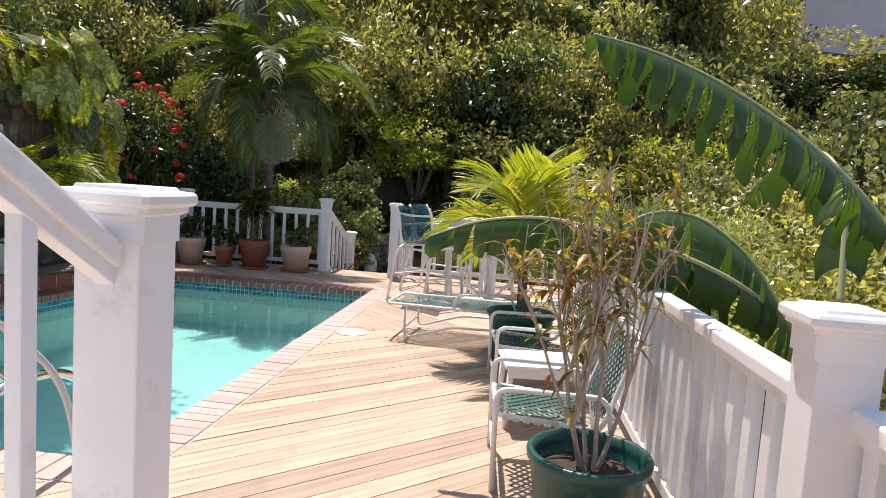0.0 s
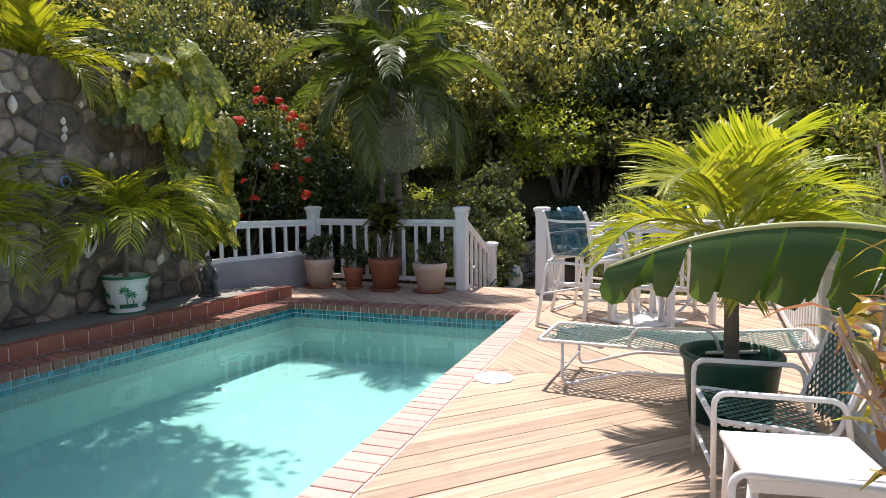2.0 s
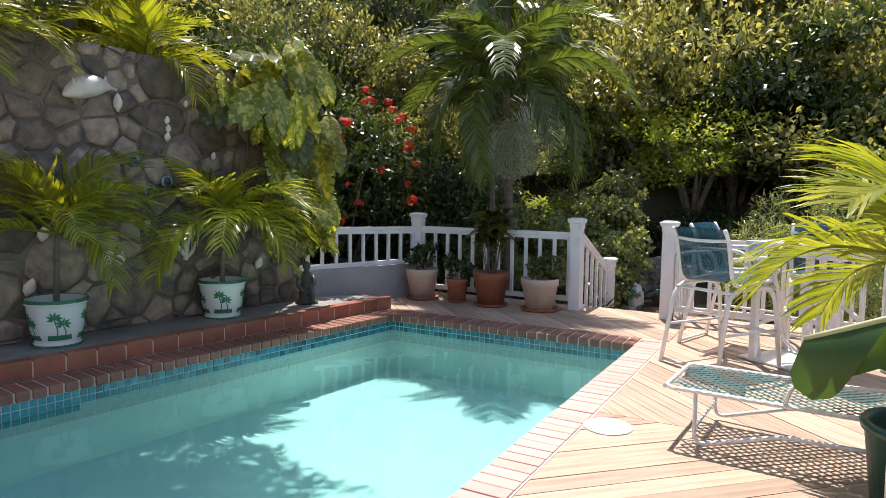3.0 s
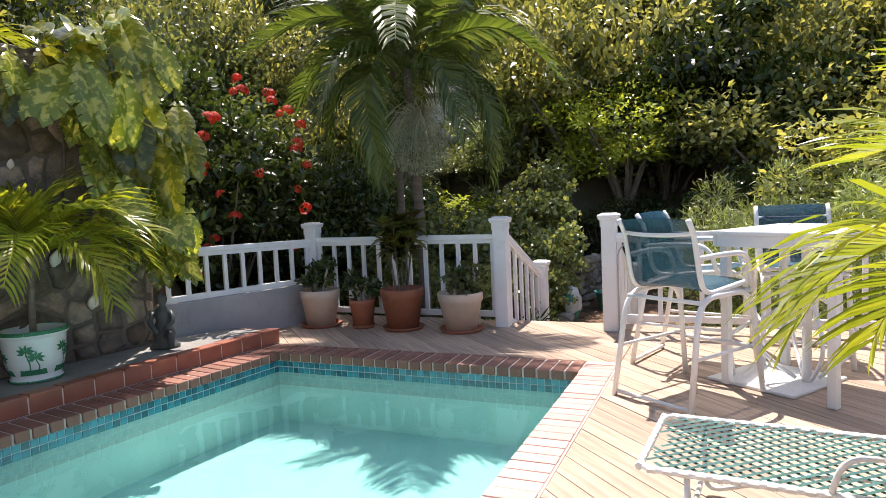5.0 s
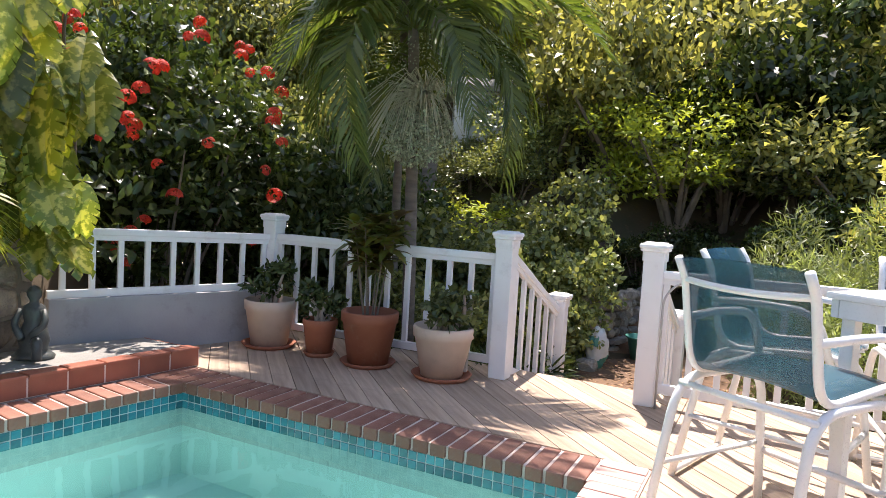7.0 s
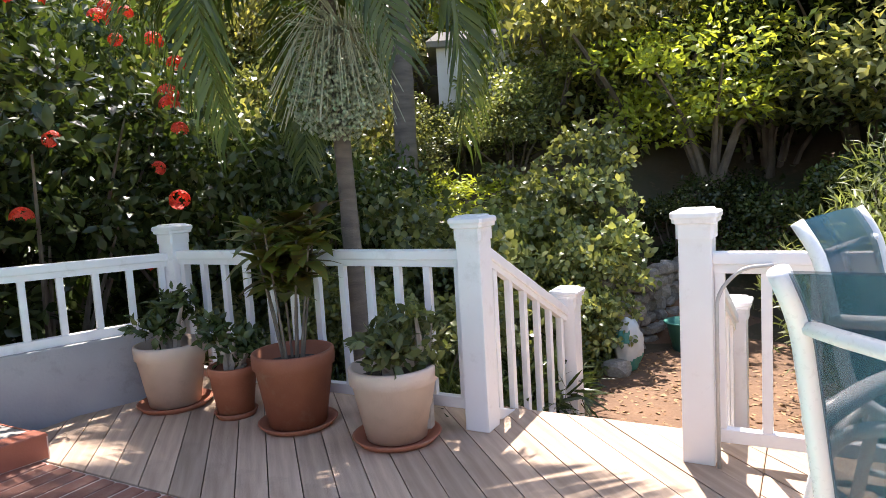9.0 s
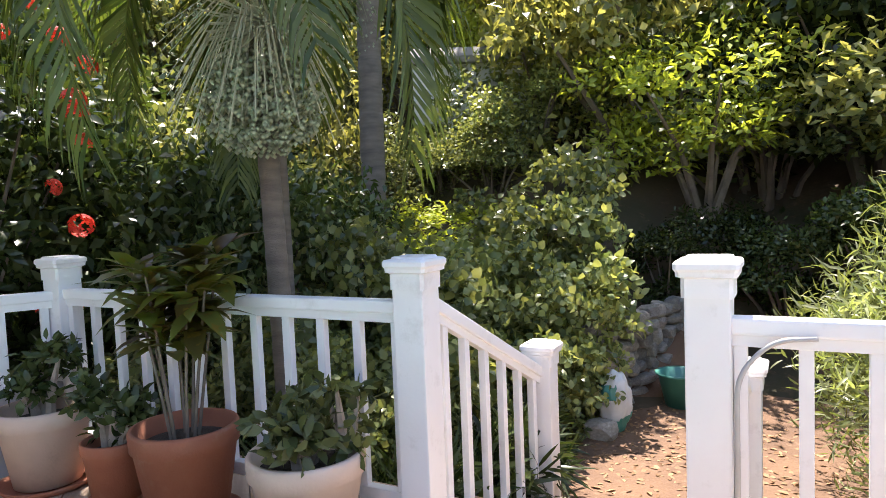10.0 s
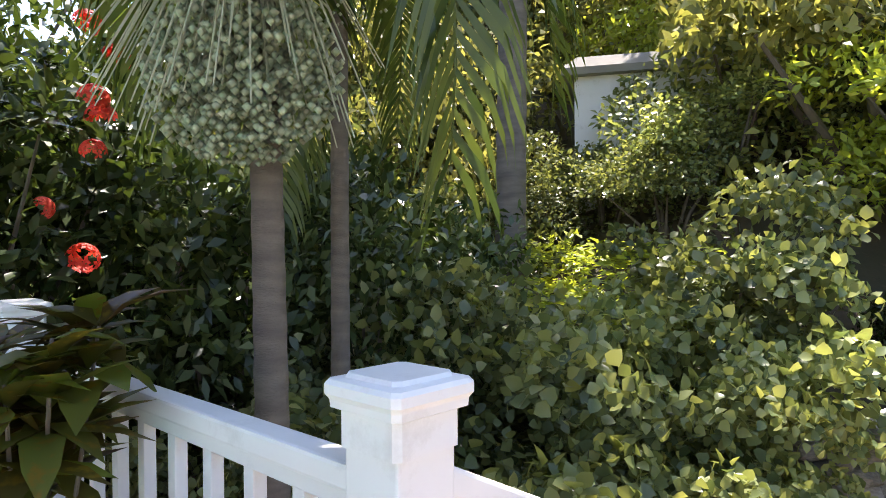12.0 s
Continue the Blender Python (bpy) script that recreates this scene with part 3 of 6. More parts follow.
def make_tile_band():
    band = tagged(new("tile_band"), "waterline band of small teal glazed tiles with pale grout", "tile band", kind="structure")
    bm = bmesh.new()
    a, b = POOL_NEAR, POOL_FAR
    d = 0.004
    for p, q in (((pool_left(a) + d, a), (pool_left(b) + d, b)), ((pool_left(b), b - d), (POOL_R, b - d)), ((POOL_R - d, b), (POOL_R - d, a)), ((POOL_R, a + d), (pool_left(a), a + d))):
        vs = [bm.verts.new((p[0], p[1], -0.30)), bm.verts.new((q[0], q[1], -0.30)), bm.verts.new((q[0], q[1], -0.071)), bm.verts.new((p[0], p[1], -0.071))]
        bm.faces.new(vs)
    part("grout", bm, GROUT, band)
    first = None
    rest = bmesh.new()
    for (p, q, near) in (((pool_left(5.4), 5.4), (pool_left(b), b), True), ((pool_left(b), b), (POOL_R, b), True), ((pool_left(a), a), (pool_left(5.4), 5.4), False), ((POOL_R, b), (POOL_R, a), False)):
        p, q = Vector((*p, 0)), Vector((*q, 0))
        v = q - p
        n = int(v.length / 0.0565)
        turn = math.atan2(v.y, v.x)
        inn = Vector((math.sin(turn), -math.cos(turn), 0))
        for i in range(n):
            for j in range(2 if near else 3):
                at = p + v * ((i + 0.5) / n) + inn * 0.006
                m = pose(at.x, at.y, -0.098 - 0.0545 * j, 0, 0, math.degrees(turn))
                if not near:
                    box(rest, (0.048, 0.006, 0.046), (0, 0, 0), m)
                elif first is None:
                    bm = bmesh.new()
                    box(bm, (0.0485, 0.007, 0.0465), (0, 0, 0), None)
                    first = part("tile", bm, BLUE_TILE, band)
                    first.matrix_local = m
                else:
                    again(first, m)
    ob = part("far_tiles", rest, BLUE_TILE, band)
    ob["kind"] = "stuff"


make_tile_band()

# ---- railings ----
def post(parent, at, top, base=0.0, side=0.138, cap=0.198):
    x, y = at
    bm = bmesh.new()
    box(bm, (side, side, top - 0.06 - base), (x, y, (top - 0.06 + base) / 2), None, 0.006)
    p = part("post", bm, WHITE, parent)
    bm = bmesh.new()
    rings = []
    for w, z in ((side + 0.018, -0.13), (side + 0.018, -0.066), (side + 0.045, -0.060), (side + 0.047, -0.047), (cap - 0.010, -0.043), (cap, -0.036), (cap, -0.019), (cap - 0.012, -0.011), (cap * 0.74, -0.008), (cap * 0.70, 0.0)):
        h, c = w / 2, w / 2 - 0.012
        rings.append([bm.verts.new((x + u, y + v, top + z)) for u, v in ((c, -h), (h, -c), (h, c), (c, h), (-c, h), (-h, c), (-h, -c), (-c, -h))])
    for ra, rb in zip(rings, rings[1:]):
        for k in range(8):
            bm.faces.new((ra[k], ra[(k + 1) % 8], rb[(k + 1) % 8], rb[k]))
    bm.faces.new(rings[-1])
    bm.faces.new(rings[0][::-1])
    part("cap", bm, WHITE, p)
    return p


def rail_run(name, label, a, b, top_a, top_b, low_a, low_b, pitch=0.128, posts=(), flat=False, first=0.5):
    """A railing run from a to b: top rail, bottom rail and balusters."""
    e = tagged(new(name), label, "railing", "white pool railings")
    a, b = Vector(a), Vector(b)
    w = 0.095 if flat else 0.075
    bm = bmesh.new()
    beam(bm, (a.x, a.y, top_a - 0.027), (b.x, b.y, top_b - 0.027), w, 0.054, 0.009)
    part("top_rail", bm, WHITE, e)
    bm = bmesh.new()
    beam(bm, (a.x, a.y, top_a - 0.073), (b.x, b.y, top_b - 0.073), 0.045, 0.04, 0.004)
    part("sub_rail", bm, WHITE, e)
    bm = bmesh.new()
    beam(bm, (a.x, a.y, low_a), (b.x, b.y, low_b), 0.05, 0.062, 0.006)
    part("bottom_rail", bm, WHITE, e)
    d = b - a
    n = max(1, round(d.length / pitch))
    turn = math.degrees(math.atan2(d.y, d.x))
    for i in range(n):
        k = min(0.99, (i + first) / n)
        p = a + d * k
        t, l = top_a + (top_b - top_a) * k - 0.075, low_a + (low_b - low_a) * k + 0.02
        bm = bmesh.new()
        box(bm, (0.070 if flat else 0.042, 0.036, t - l), (0, 0, 0), None, 0.004)
        o = part("baluster", bm, WHITE, e)
        o.matrix_local = pose(p.x, p.y, (t + l) / 2, 0, 0, turn)
    for at, top, base, *size in posts:
        post(e, at, top, base, *size)
    return e


A, B = (-3.05, RAIL_Y), (-1.95, RAIL_Y)
rail_run("railing", "white wooden railing above the grey wall beside the rock wall", POST_W, POST_C, 0.985, 0.95, 0.478, 0.478, 0.2, posts=[((POST_C.x, POST_C.y), 1.143, 0)])
rail_run("railing", "white wooden railing behind the row of pots", (POST_C.x, RAIL_Y - 0.03, 0), (*A, 0), 0.962, 0.962, 0.13, 0.13, 0.185, posts=[(A, 1.143, 0)])
rail_run("stair_railing", "white wooden stair railing going down to the path", (A[0] + 0.02, RAIL_Y + 0.07, 0), (-2.97, 11.58, 0), 0.97, 0.42, 0.06, -0.36, 0.185, posts=[((-2.96, 11.62), 0.56, -0.6)])
rail_run("stair_railing", "white wooden stair railing beside the conduit post", (B[0], RAIL_Y + 0.07, 0), (-1.93, 11.62, 0), 0.97, 0.42, 0.06, -0.36, 0.185, posts=[((-1.92, 11.68), 0.52, -0.6)])
rail_run("railing", "white wooden railing behind the bar table", (*B, 0), (RAIL_X, RAIL_Y, 0), 0.95, 0.95, 0.13, 0.13, 0.185, posts=[(B, 1.143, 0)])
rail_run("railing", "white wooden railing along the deck behind the chairs", (RAIL_X - 0.01, 2.26, 0), (0.63, 6.5, 0), 0.985, 0.96, 0.10, 0.12, 0.155, posts=[((RAIL_X + 0.01, 2.22), 1.21, 0, 0.158, 0.235), ((0.63, 6.5), 1.143, 0)], flat=True)
rail_run("railing", "white wooden railing along the deck beside the bar table", (0.63, 6.56, 0), (RAIL_X, RAIL_Y, 0), 0.96, 0.95, 0.12, 0.13, 0.155, posts=[((RAIL_X, RAIL_Y), 1.143, 0)], flat=True)
rail_run("railing", "white wooden railing beside the house steps", (RAIL_X + 0.07, -1.2, 0), (RAIL_X + 0.07, 2.15, 0), 0.97, 0.97, 0.10, 0.10, flat=True)
rail_run("stair_railing", "white wooden handrail rising to the house", (-0.943, 1.81, 0), (-0.943, -0.15, 0), 1.27, 2.48, 0.36, 1.57, 0.30, posts=[((-0.943, 1.876), 1.405, 0, 0.158, 0.235)], first=0.95)


def make_steps():
    steps = tagged(new("steps"), "wooden steps down to the garden path", "steps", kind="structure")
    for i in range(3):
        bm = bmesh.new()
        box(bm, (1.0, 0.31, 0.04), (-2.5, 10.94 + 0.29 * i, -0.16 - 0.16 * i), None, 0.004)
        part("tread", bm, PLANK, steps)
        bm = bmesh.new()
        box(bm, (1.0, 0.02, 0.14), (-2.5, 10.80 + 0.29 * i, -0.23 - 0.13 * i))
        part("riser", bm, PLANK, steps)
    for x in (-3.02, -1.98):
        bm = bmesh.new()
        beam(bm, (x, 10.78, -0.12), (x, 11.66, -0.60), 0.04, 0.24)
        part("stringer", bm, PLANK, steps)
    up = tagged(new("steps_house"), "white painted steps up to the house", "steps", kind="structure")
    for i in range(6):
        bm = bmesh.new()
        box(bm, (1.1, 0.30, 0.16 * (i + 1)), (-1.62, 1.5 - 0.28 * i, 0.08 * (i + 1)), None, 0.006)
        part("step", bm, WHITE, up)


make_steps()


# ---- pool fittings ----
def make_fittings():
    for x in (-2.58, -2.12):
        e = thing("grab_rail", (x, 2.75, 0), "bent polished steel grab rail at the pool edge", "grab rail", "pool ladder rails")
        bm = bmesh.new()
        tube(bm, rounded([(0, 0, 0), (0, -0.02, 0.52), (0, 0.62, 0.46), (0, 0.86, -0.05), (0, 0.88, -0.55)], 0.28, 8), 0.022, 12)
        part("rail", bm, CHROME, e, smooth=True)
        bm = bmesh.new()
        lathe(bm, [(0.05, 0), (0.05, 0.012), (0.03, 0.022), (0.024, 0.03)], 20)
        part("escutcheon", bm, CHROME, e, smooth=True)
    e = thing("skimmer_lid", (-1.555, 6.50, 0.001), "white plastic skimmer lid set in the deck", "lid")
    bm = bmesh.new()
    lathe(bm, [(0.15, 0), (0.15, 0.006), (0.14, 0.010), (0.10, 0.010), (0.095, 0.007)], 32)
    part("lid", bm, METAL_WHITE, e)
    e = thing("conduit", (B[0] + 0.085, RAIL_Y - 0.03, 0), "thin grey conduit clipped to the white post", "conduit")
    bm = bmesh.new()
    tube(bm, rounded([(0, -0.045, 0.0), (0, -0.045, 0.78), (0.10, -0.03, 0.89), (0.22, -0.02, 0.90)], 0.12, 6), 0.008, 8)
    part("pipe", bm, PIPE, e, smooth=True)
    e = thing("conduit", (-1.07, 1.81, 0.0), "thin grey conduit under the white handrail", "conduit")
    bm = bmesh.new()
    tube(bm, rounded([(0.02, 0.06, 0.7), (0.02, 0.0, 0.95), (0.02, -0.25, 1.17), (0.02, -0.7, 1.42)], 0.2, 6), 0.008, 8)
    part("pipe", bm, PIPE, e, smooth=True)


make_fittings()


# ---- furniture ----
def sling_strip(points, width, thick=0.006):
    """A cloth strip that follows a line in x and z."""
    bm = bmesh.new()
    pts = [Vector(p) for p in points]
    rows = []
    for i, p in enumerate(pts):
        d = (pts[min(i + 1, len(pts) - 1)] - pts[max(i - 1, 0)]).normalized()
        nrm = Vector((-d.z, 0, d.x))
        rows.append([bm.verts.new(p + nrm * s * thick + Vector((0, y, 0)) - nrm * 0.018 * (1 - (2 * y / width) ** 2)) for s in (0.5, -0.5) for y in np.linspace(-width / 2, width / 2, 5)])
    for a, b in zip(rows, rows[1:]):
        for i in range(4):
            bm.faces.new((a[i], a[i + 1], b[i + 1], b[i]))
            bm.faces.new((a[6 + i], a[5 + i], b[5 + i], b[6 + i]))
        bm.faces.new((a[0], b[0], b[5], a[5]))
        bm.faces.new((a[9], b[9], b[4], a[4]))
    return bm


def bar_chair():
    e = thing("bar_chair", (0, 0, 0), "white metal bar chair with a blue sling seat", "bar chair", "chairs round the bar table")
    line = rounded([(0.30, 0, 0.735), (0.24, 0, 0.745), (-0.22, 0, 0.70), (-0.30, 0, 1.09), (-0.35, 0, 1.17)], 0.12, 6)
    for s in (-1, 1):
        bm = bmesh.new()
        y = 0.275 * s
        tube(bm, rounded([(-0.40, 0.295 * s, 0), (-0.27, y, 0.69), (0.27, y, 0.69), (0.36, 0.295 * s, 0)], 0.16, 7), 0.019, 10)
        part("leg_frame", bm, METAL_WHITE, e, smooth=True)
        bm = bmesh.new()
        tube(bm, [p + Vector((0, 0.262 * s, 0)) for p in line], 0.017, 10)
        part("sling_rail", bm, METAL_WHITE, e, smooth=True)
        bm = bmesh.new()
        tube(bm, rounded([(-0.27, 0.265 * s, 0.93), (-0.05, 0.29 * s, 0.945), (0.20, 0.295 * s, 0.935), (0.27, 0.285 * s, 0.70)], 0.10, 6), 0.017, 10)
        part("arm", bm, METAL_WHITE, e, smooth=True)
        bm = bmesh.new()
        tube(bm, [(-0.335, 0.296 * s, 0.33), (0.318, 0.296 * s, 0.33)], 0.012, 8)
        part("side_stretcher", bm, METAL_WHITE, e, smooth=True)
    for name, a, b, r in (("foot_bar", (-0.385, 0.03), None, 0.014), ("foot_rest", (0.325, 0.30), None, 0.016), ("seat_bar", (0.26, 0.685), None, 0.014), ("seat_bar", (-0.25, 0.66), None, 0.014)):
        bm = bmesh.new()
        w = 0.295 if a[1] < 0.1 else 0.285
        tube(bm, [(a[0], -w, a[1]), (a[0], w, a[1])], r, 8)
        part(name, bm, METAL_WHITE, e, smooth=True)
    bm = bmesh.new()
    tube(bm, [(-0.30 - 0.03 * (1 - (y / 0.262) ** 2), y, 1.085 - 0.012 * (1 - (y / 0.262) ** 2)) for y in np.linspace(-0.262, 0.262, 9)], 0.013, 8)
    part("back_bar", bm, METAL_WHITE, e, smooth=True)
    part("sling", sling_strip(line, 0.505), SLING, e, "dark teal blue woven sling", smooth=True)
    return e


c1 = bar_chair()
c1.matrix_world = pose(-1.14, 8.53, 0, 0, 0, 57)
copy_thing(c1, pose(-1.13, 9.36, 0, 0, 0, -17))
copy_thing(c1, pose(-0.40, 9.68, 0, 0, 0, -86))


def bar_table():
    e = thing("bar_table", (-0.42, 8.90, 0), "square white bar-height patio table with scrolled legs", "table", turn=56)
    h = 0.43
    bm = bmesh.new()
    box(bm, (2 * h, 2 * h, 0.03), (0, 0, 1.045), None, 0.01)
    part("top", bm, METAL_WHITE, e)
    for x, y, w, d in ((0, h - 0.03, 2 * h - 0.04, 0.03), (0, 0.03 - h, 2 * h - 0.04, 0.03), (h - 0.03, 0, 0.03, 2 * h - 0.1), (0.03 - h, 0, 0.03, 2 * h - 0.1)):
        bm = bmesh.new()
        box(bm, (w, d, 0.075), (x, y, 0.992), None, 0.004)
        part("apron", bm, METAL_WHITE, e)
    for sx, sy in ((1, 1), (1, -1), (-1, 1), (-1, -1)):
        bm = bmesh.new()
        box(bm, (0.055, 0.055, 0.95), (sx * (h - 0.075), sy * (h - 0.075), 0.478), None, 0.006)
        part("leg", bm, METAL_WHITE, e)
        bm = bmesh.new()
        c = Vector((sx * 0.12, sy * 0.12, 0))
        pts = [Vector((sx, sy, 0)) * (0.05 + 0.17 * abs(math.sin(k * math.pi))) + Vector((0, 0, 0.05 + 0.55 * k)) for k in np.linspace(0, 1, 13)]
        tube(bm, pts, 0.014, 8)
        part("scroll", bm, METAL_WHITE, e, smooth=True)
    bm = bmesh.new()
    lathe(bm, [(0.03, 0.0), (0.03, 0.96), (0.05, 0.97)], 16)
    part("column", bm, METAL_WHITE, e, smooth=True)
    # thin white square laid flat on the deck under the table
    e = thing("base_plate", (-0.60, 8.98, 0.003), "white square plate lying on the deck under the table", "base plate", turn=56)
    bm = bmesh.new()
    box(bm, (0.66, 0.62, 0.02), (0, 0, 0.010), None, 0.006)
    part("plate", bm, METAL_WHITE, e)


bar_table()


def net(length, width, pitch, strap, thick=0.004, z=lambda x: 0.0, seed=0):
    """Diagonal strap webbing on a frame of that size."""
    bm = bmesh.new()
    for way in (1, -1):
        c = -width
        while c < length:
            pts = []
            for k in np.linspace(0, 1, 9):
                x = c + width * k
                if 0.01 < x < length - 0.01:
                    pts.append(Vector((x, (k - 0.5) * width * way, z(x) + 0.003 * way)))
            if len(pts) > 1:
                for a, b in zip(pts, pts[1:]):
                    d = (b - a).normalized()
                    s = Vector((-d.y, d.x, 0)) * strap / 2
                    vs = [bm.verts.new(p) for p in (a + s, b + s, b - s, a - s)]
                    bm.faces.new(vs)
            c += pitch
    return bm


def windings(parent, points, r, pitch):
    """White straps wound round a tube."""
    bm = bmesh.new()
    pts = [Vector(p) for p in points]
    for a, b in zip(pts, pts[1:]):
        n = max(1, int((b - a).length / pitch))
        d = (b - a).normalized()
        for i in range(n):
            p = a + (b - a) * ((i + 0.5) / n)
            tube(bm, [p - d * pitch * 0.3, p + d * pitch * 0.3], r, 6)
    part("winding", bm, WHITE_STRAP, parent, "white vinyl strap ends wound round the frame")["kind"] = "stuff"


def chaise():
    e = thing("sun_lounger", (-1.19, 6.73, 0), "white tubular sun lounger with green strap webbing", "sun lounger", turn=-4)
    w = 0.31
    rise = lambda x: 0.335 + (max(0, x - 1.05) ** 1.0) * 0.12
    bm = bmesh.new()
    loop = rounded([(0.6, w, 0.335), (0, w, 0.335), (0, -w, 0.335), (1.05, -w, 0.335), (1.75, -w, rise(1.75)), (1.75, w, rise(1.75)), (1.05, w, 0.335), (0.6, w, 0.335)], 0.07, 5)
    tube(bm, loop, 0.013, 8)
    part("frame", bm, METAL_WHITE, e, smooth=True)
    for y in (w - 0.02, 0.02 - w):
        bm = bmesh.new()
        tube(bm, rounded([(0.17, y, 0.325), (0.17, y, 0.014), (0.62, y, 0.16), (1.12, y, 0.17), (1.28, y, 0.014), (1.28, y, 0.36)], 0.08, 5), 0.012, 8)
        part("leg", bm, METAL_WHITE, e, smooth=True)
    bm = bmesh.new()
    tube(bm, rounded([(0.62, -w, 0.33), (0.66, -w, 0.47), (1.15, -w, 0.50), (1.2, -w, 0.34)], 0.1, 5), 0.011, 8)
    part("arm", bm, METAL_WHITE, e, smooth=True)
    bm = bmesh.new()
    tube(bm, [(0.17, -w + 0.02, 0.12), (0.17, w - 0.02, 0.12)], 0.011, 8)
    part("cross_bar", bm, METAL_WHITE, e, smooth=True)
    part("webbing", net(1.74, 2 * w, 0.062, 0.017, z=rise), STRAP, e, "dark green vinyl strap webbing")["kind"] = "stuff"
    windings(e, [(0.02, -w, 0.335), (1.05, -w, 0.335)], 0.0155, 0.055)
    windings(e, [(0.02, w, 0.335), (1.05, w, 0.335)], 0.0155, 0.055)
    windings(e, [(0, -w, 0.335), (0, w, 0.335)], 0.0155, 0.055)


chaise()


def arm_chair():
    e = thing("patio_armchair", (0, 0, 0), "white tubular patio armchair with green strap webbing", "armchair", "strap armchairs by the railing")
    w = 0.285
    for y in (w, -w):
        bm = bmesh.new()
        tube(bm, rounded([(0.30, y, 0.0), (0.31, y, 0.51), (-0.22, y, 0.50), (-0.30, y, 0.0)], 0.07, 6), 0.0135, 10)
        part("side_frame", bm, METAL_WHITE, e, smooth=True)
    bm = bmesh.new()
    v = w - 0.03
    tube(bm, rounded([(0.0, v, 0.35), (0.30, v, 0.37), (0.30, -v, 0.37), (-0.20, -v, 0.32), (-0.36, -v, 0.80), (-0.36, v, 0.80), (-0.20, v, 0.32), (0.0, v, 0.35)], 0.06, 5), 0.0125, 10)
    part("seat_frame", bm, METAL_WHITE, e, smooth=True)
    for x, z in ((0.30, 0.15), (-0.27, 0.15)):
        bm = bmesh.new()
        tube(bm, [(x, -w, z), (x, w, z)], 0.011, 8)
        part("stretcher", bm, METAL_WHITE, e, smooth=True)
    seat = net(0.50, 2 * v, 0.055, 0.018, z=lambda x: 0.0)
    bmesh.ops.transform(seat, matrix=pose(-0.20, 0, 0.325, 0, -5, 0), verts=seat.verts)
    part("seat", seat, STRAP, e, "dark green strap webbing seat")["kind"] = "stuff"
    back = net(0.50, 2 * v, 0.055, 0.018)
    bmesh.ops.transform(back, matrix=pose(-0.205, 0, 0.325, 0, -108, 0), verts=back.verts)
    part("backrest", back, STRAP, e, "dark green strap webbing back")["kind"] = "stuff"
    windings(e, [(0.30, -v, 0.37), (0.30, v, 0.37)], 0.015, 0.05)
    windings(e, [(0.28, -v, 0.365), (-0.18, -v, 0.325)], 0.015, 0.05)
    windings(e, [(0.28, v, 0.365), (-0.18, v, 0.325)], 0.015, 0.05)
    return e


ac = arm_chair()
ac.matrix_world = pose(0.205, 3.82, 0, 0, 0, 184)
copy_thing(ac, pose(0.14, 5.25, 0, 0, 0, 187))


def side_table():
    e = thing("side_table", (0.16, 4.60, 0), "low white plastic side table between the armchairs", "side table", turn=9)
    bm = bmesh.new()
    box(bm, (0.50, 0.42, 0.03), (0, 0, 0.385), None, 0.012)
    part("top", bm, METAL_WHITE, e)
    for y in (0.195, -0.195):
        bm = bmesh.new()
        box(bm, (0.46, 0.02, 0.05), (0, y, 0.346), None, 0.004)
        part("apron", bm, METAL_WHITE, e)
    for x in (0.21, -0.21):
        for y in (0.17, -0.17):
            bm = bmesh.new()
            tube(bm, [(x, y, 0.37), (x * 1.08, y * 1.08, 0)], 0.022, 8, 0.016)
            part("leg", bm, METAL_WHITE, e, smooth=True)


side_table()


# ---- pots ----
def pot(name, at, r, h, mat, label, foot=0.72, saucer=0.0, soil=0.86, lip=0.09, group="", sides=36):
    e = thing(name, at, label, "plant pot", group)
    z0 = 0.02 if saucer else 0.0
    bm = bmesh.new()
    rl = r * 0.93
    lathe(bm, [(r * foot, z0), (rl, h - lip), (r * 0.985, h - lip + 0.008), (r, h - 0.012), (r * 0.975, h), (r * 0.90, h), (r * 0.86, h - lip), (r * 0.83, h * soil - 0.03)], sides)
    body = part("body", bm, mat, e, smooth=False)
    body.data.shade_smooth()
    bm = bmesh.new()
    rs = r * (foot + (0.93 - foot) * soil) * 0.97
    lathe(bm, [(rs * 0.98, h * soil - 0.035), (rs, h * soil - 0.02), (rs * 0.6, h * soil), (0.01, h * soil + 0.006)], 24)
    part("soil", bm, SOIL, e, "dark potting soil")
    if saucer:
        bm = bmesh.new()
        lathe(bm, [(saucer * 0.86, 0), (saucer, 0.035), (saucer * 0.95, 0.037), (saucer * 0.84, 0.014), (0.01, 0.013)], 32)
        part("saucer", bm, mat if mat is not CREAM_CLAY else TERRACOTTA, e, smooth=True)
    return e


pot("flower_pot", (-5.08, 10.09, 0), 0.222, 0.41, CREAM_CLAY, "cream clay pot on a saucer on the deck", 0.70, 0.235, group="pots along the railing")
pot("flower_pot", (-4.54, 10.09, 0), 0.145, 0.31, TERRACOTTA, "small terracotta pot on the deck", 0.72, 0.13, lip=0.06, group="pots along the railing")
pot("flower_pot", (-4.06, 10.10, 0), 0.232, 0.435, TERRACOTTA, "large terracotta pot on a saucer on the deck", 0.70, 0.225, group="pots along the railing")
pot("flower_pot", (-3.41, 10.13, 0), 0.235, 0.40, CREAM_CLAY, "large cream clay pot on a terracotta saucer", 0.68, 0.235, group="pots along the railing")
pot("flower_pot", (0.325, 3.14, 0), 0.26, 0.40, GREEN_PLASTIC, "dark green plastic pot with a rolled rim", 0.76, soil=0.8, lip=0.05)
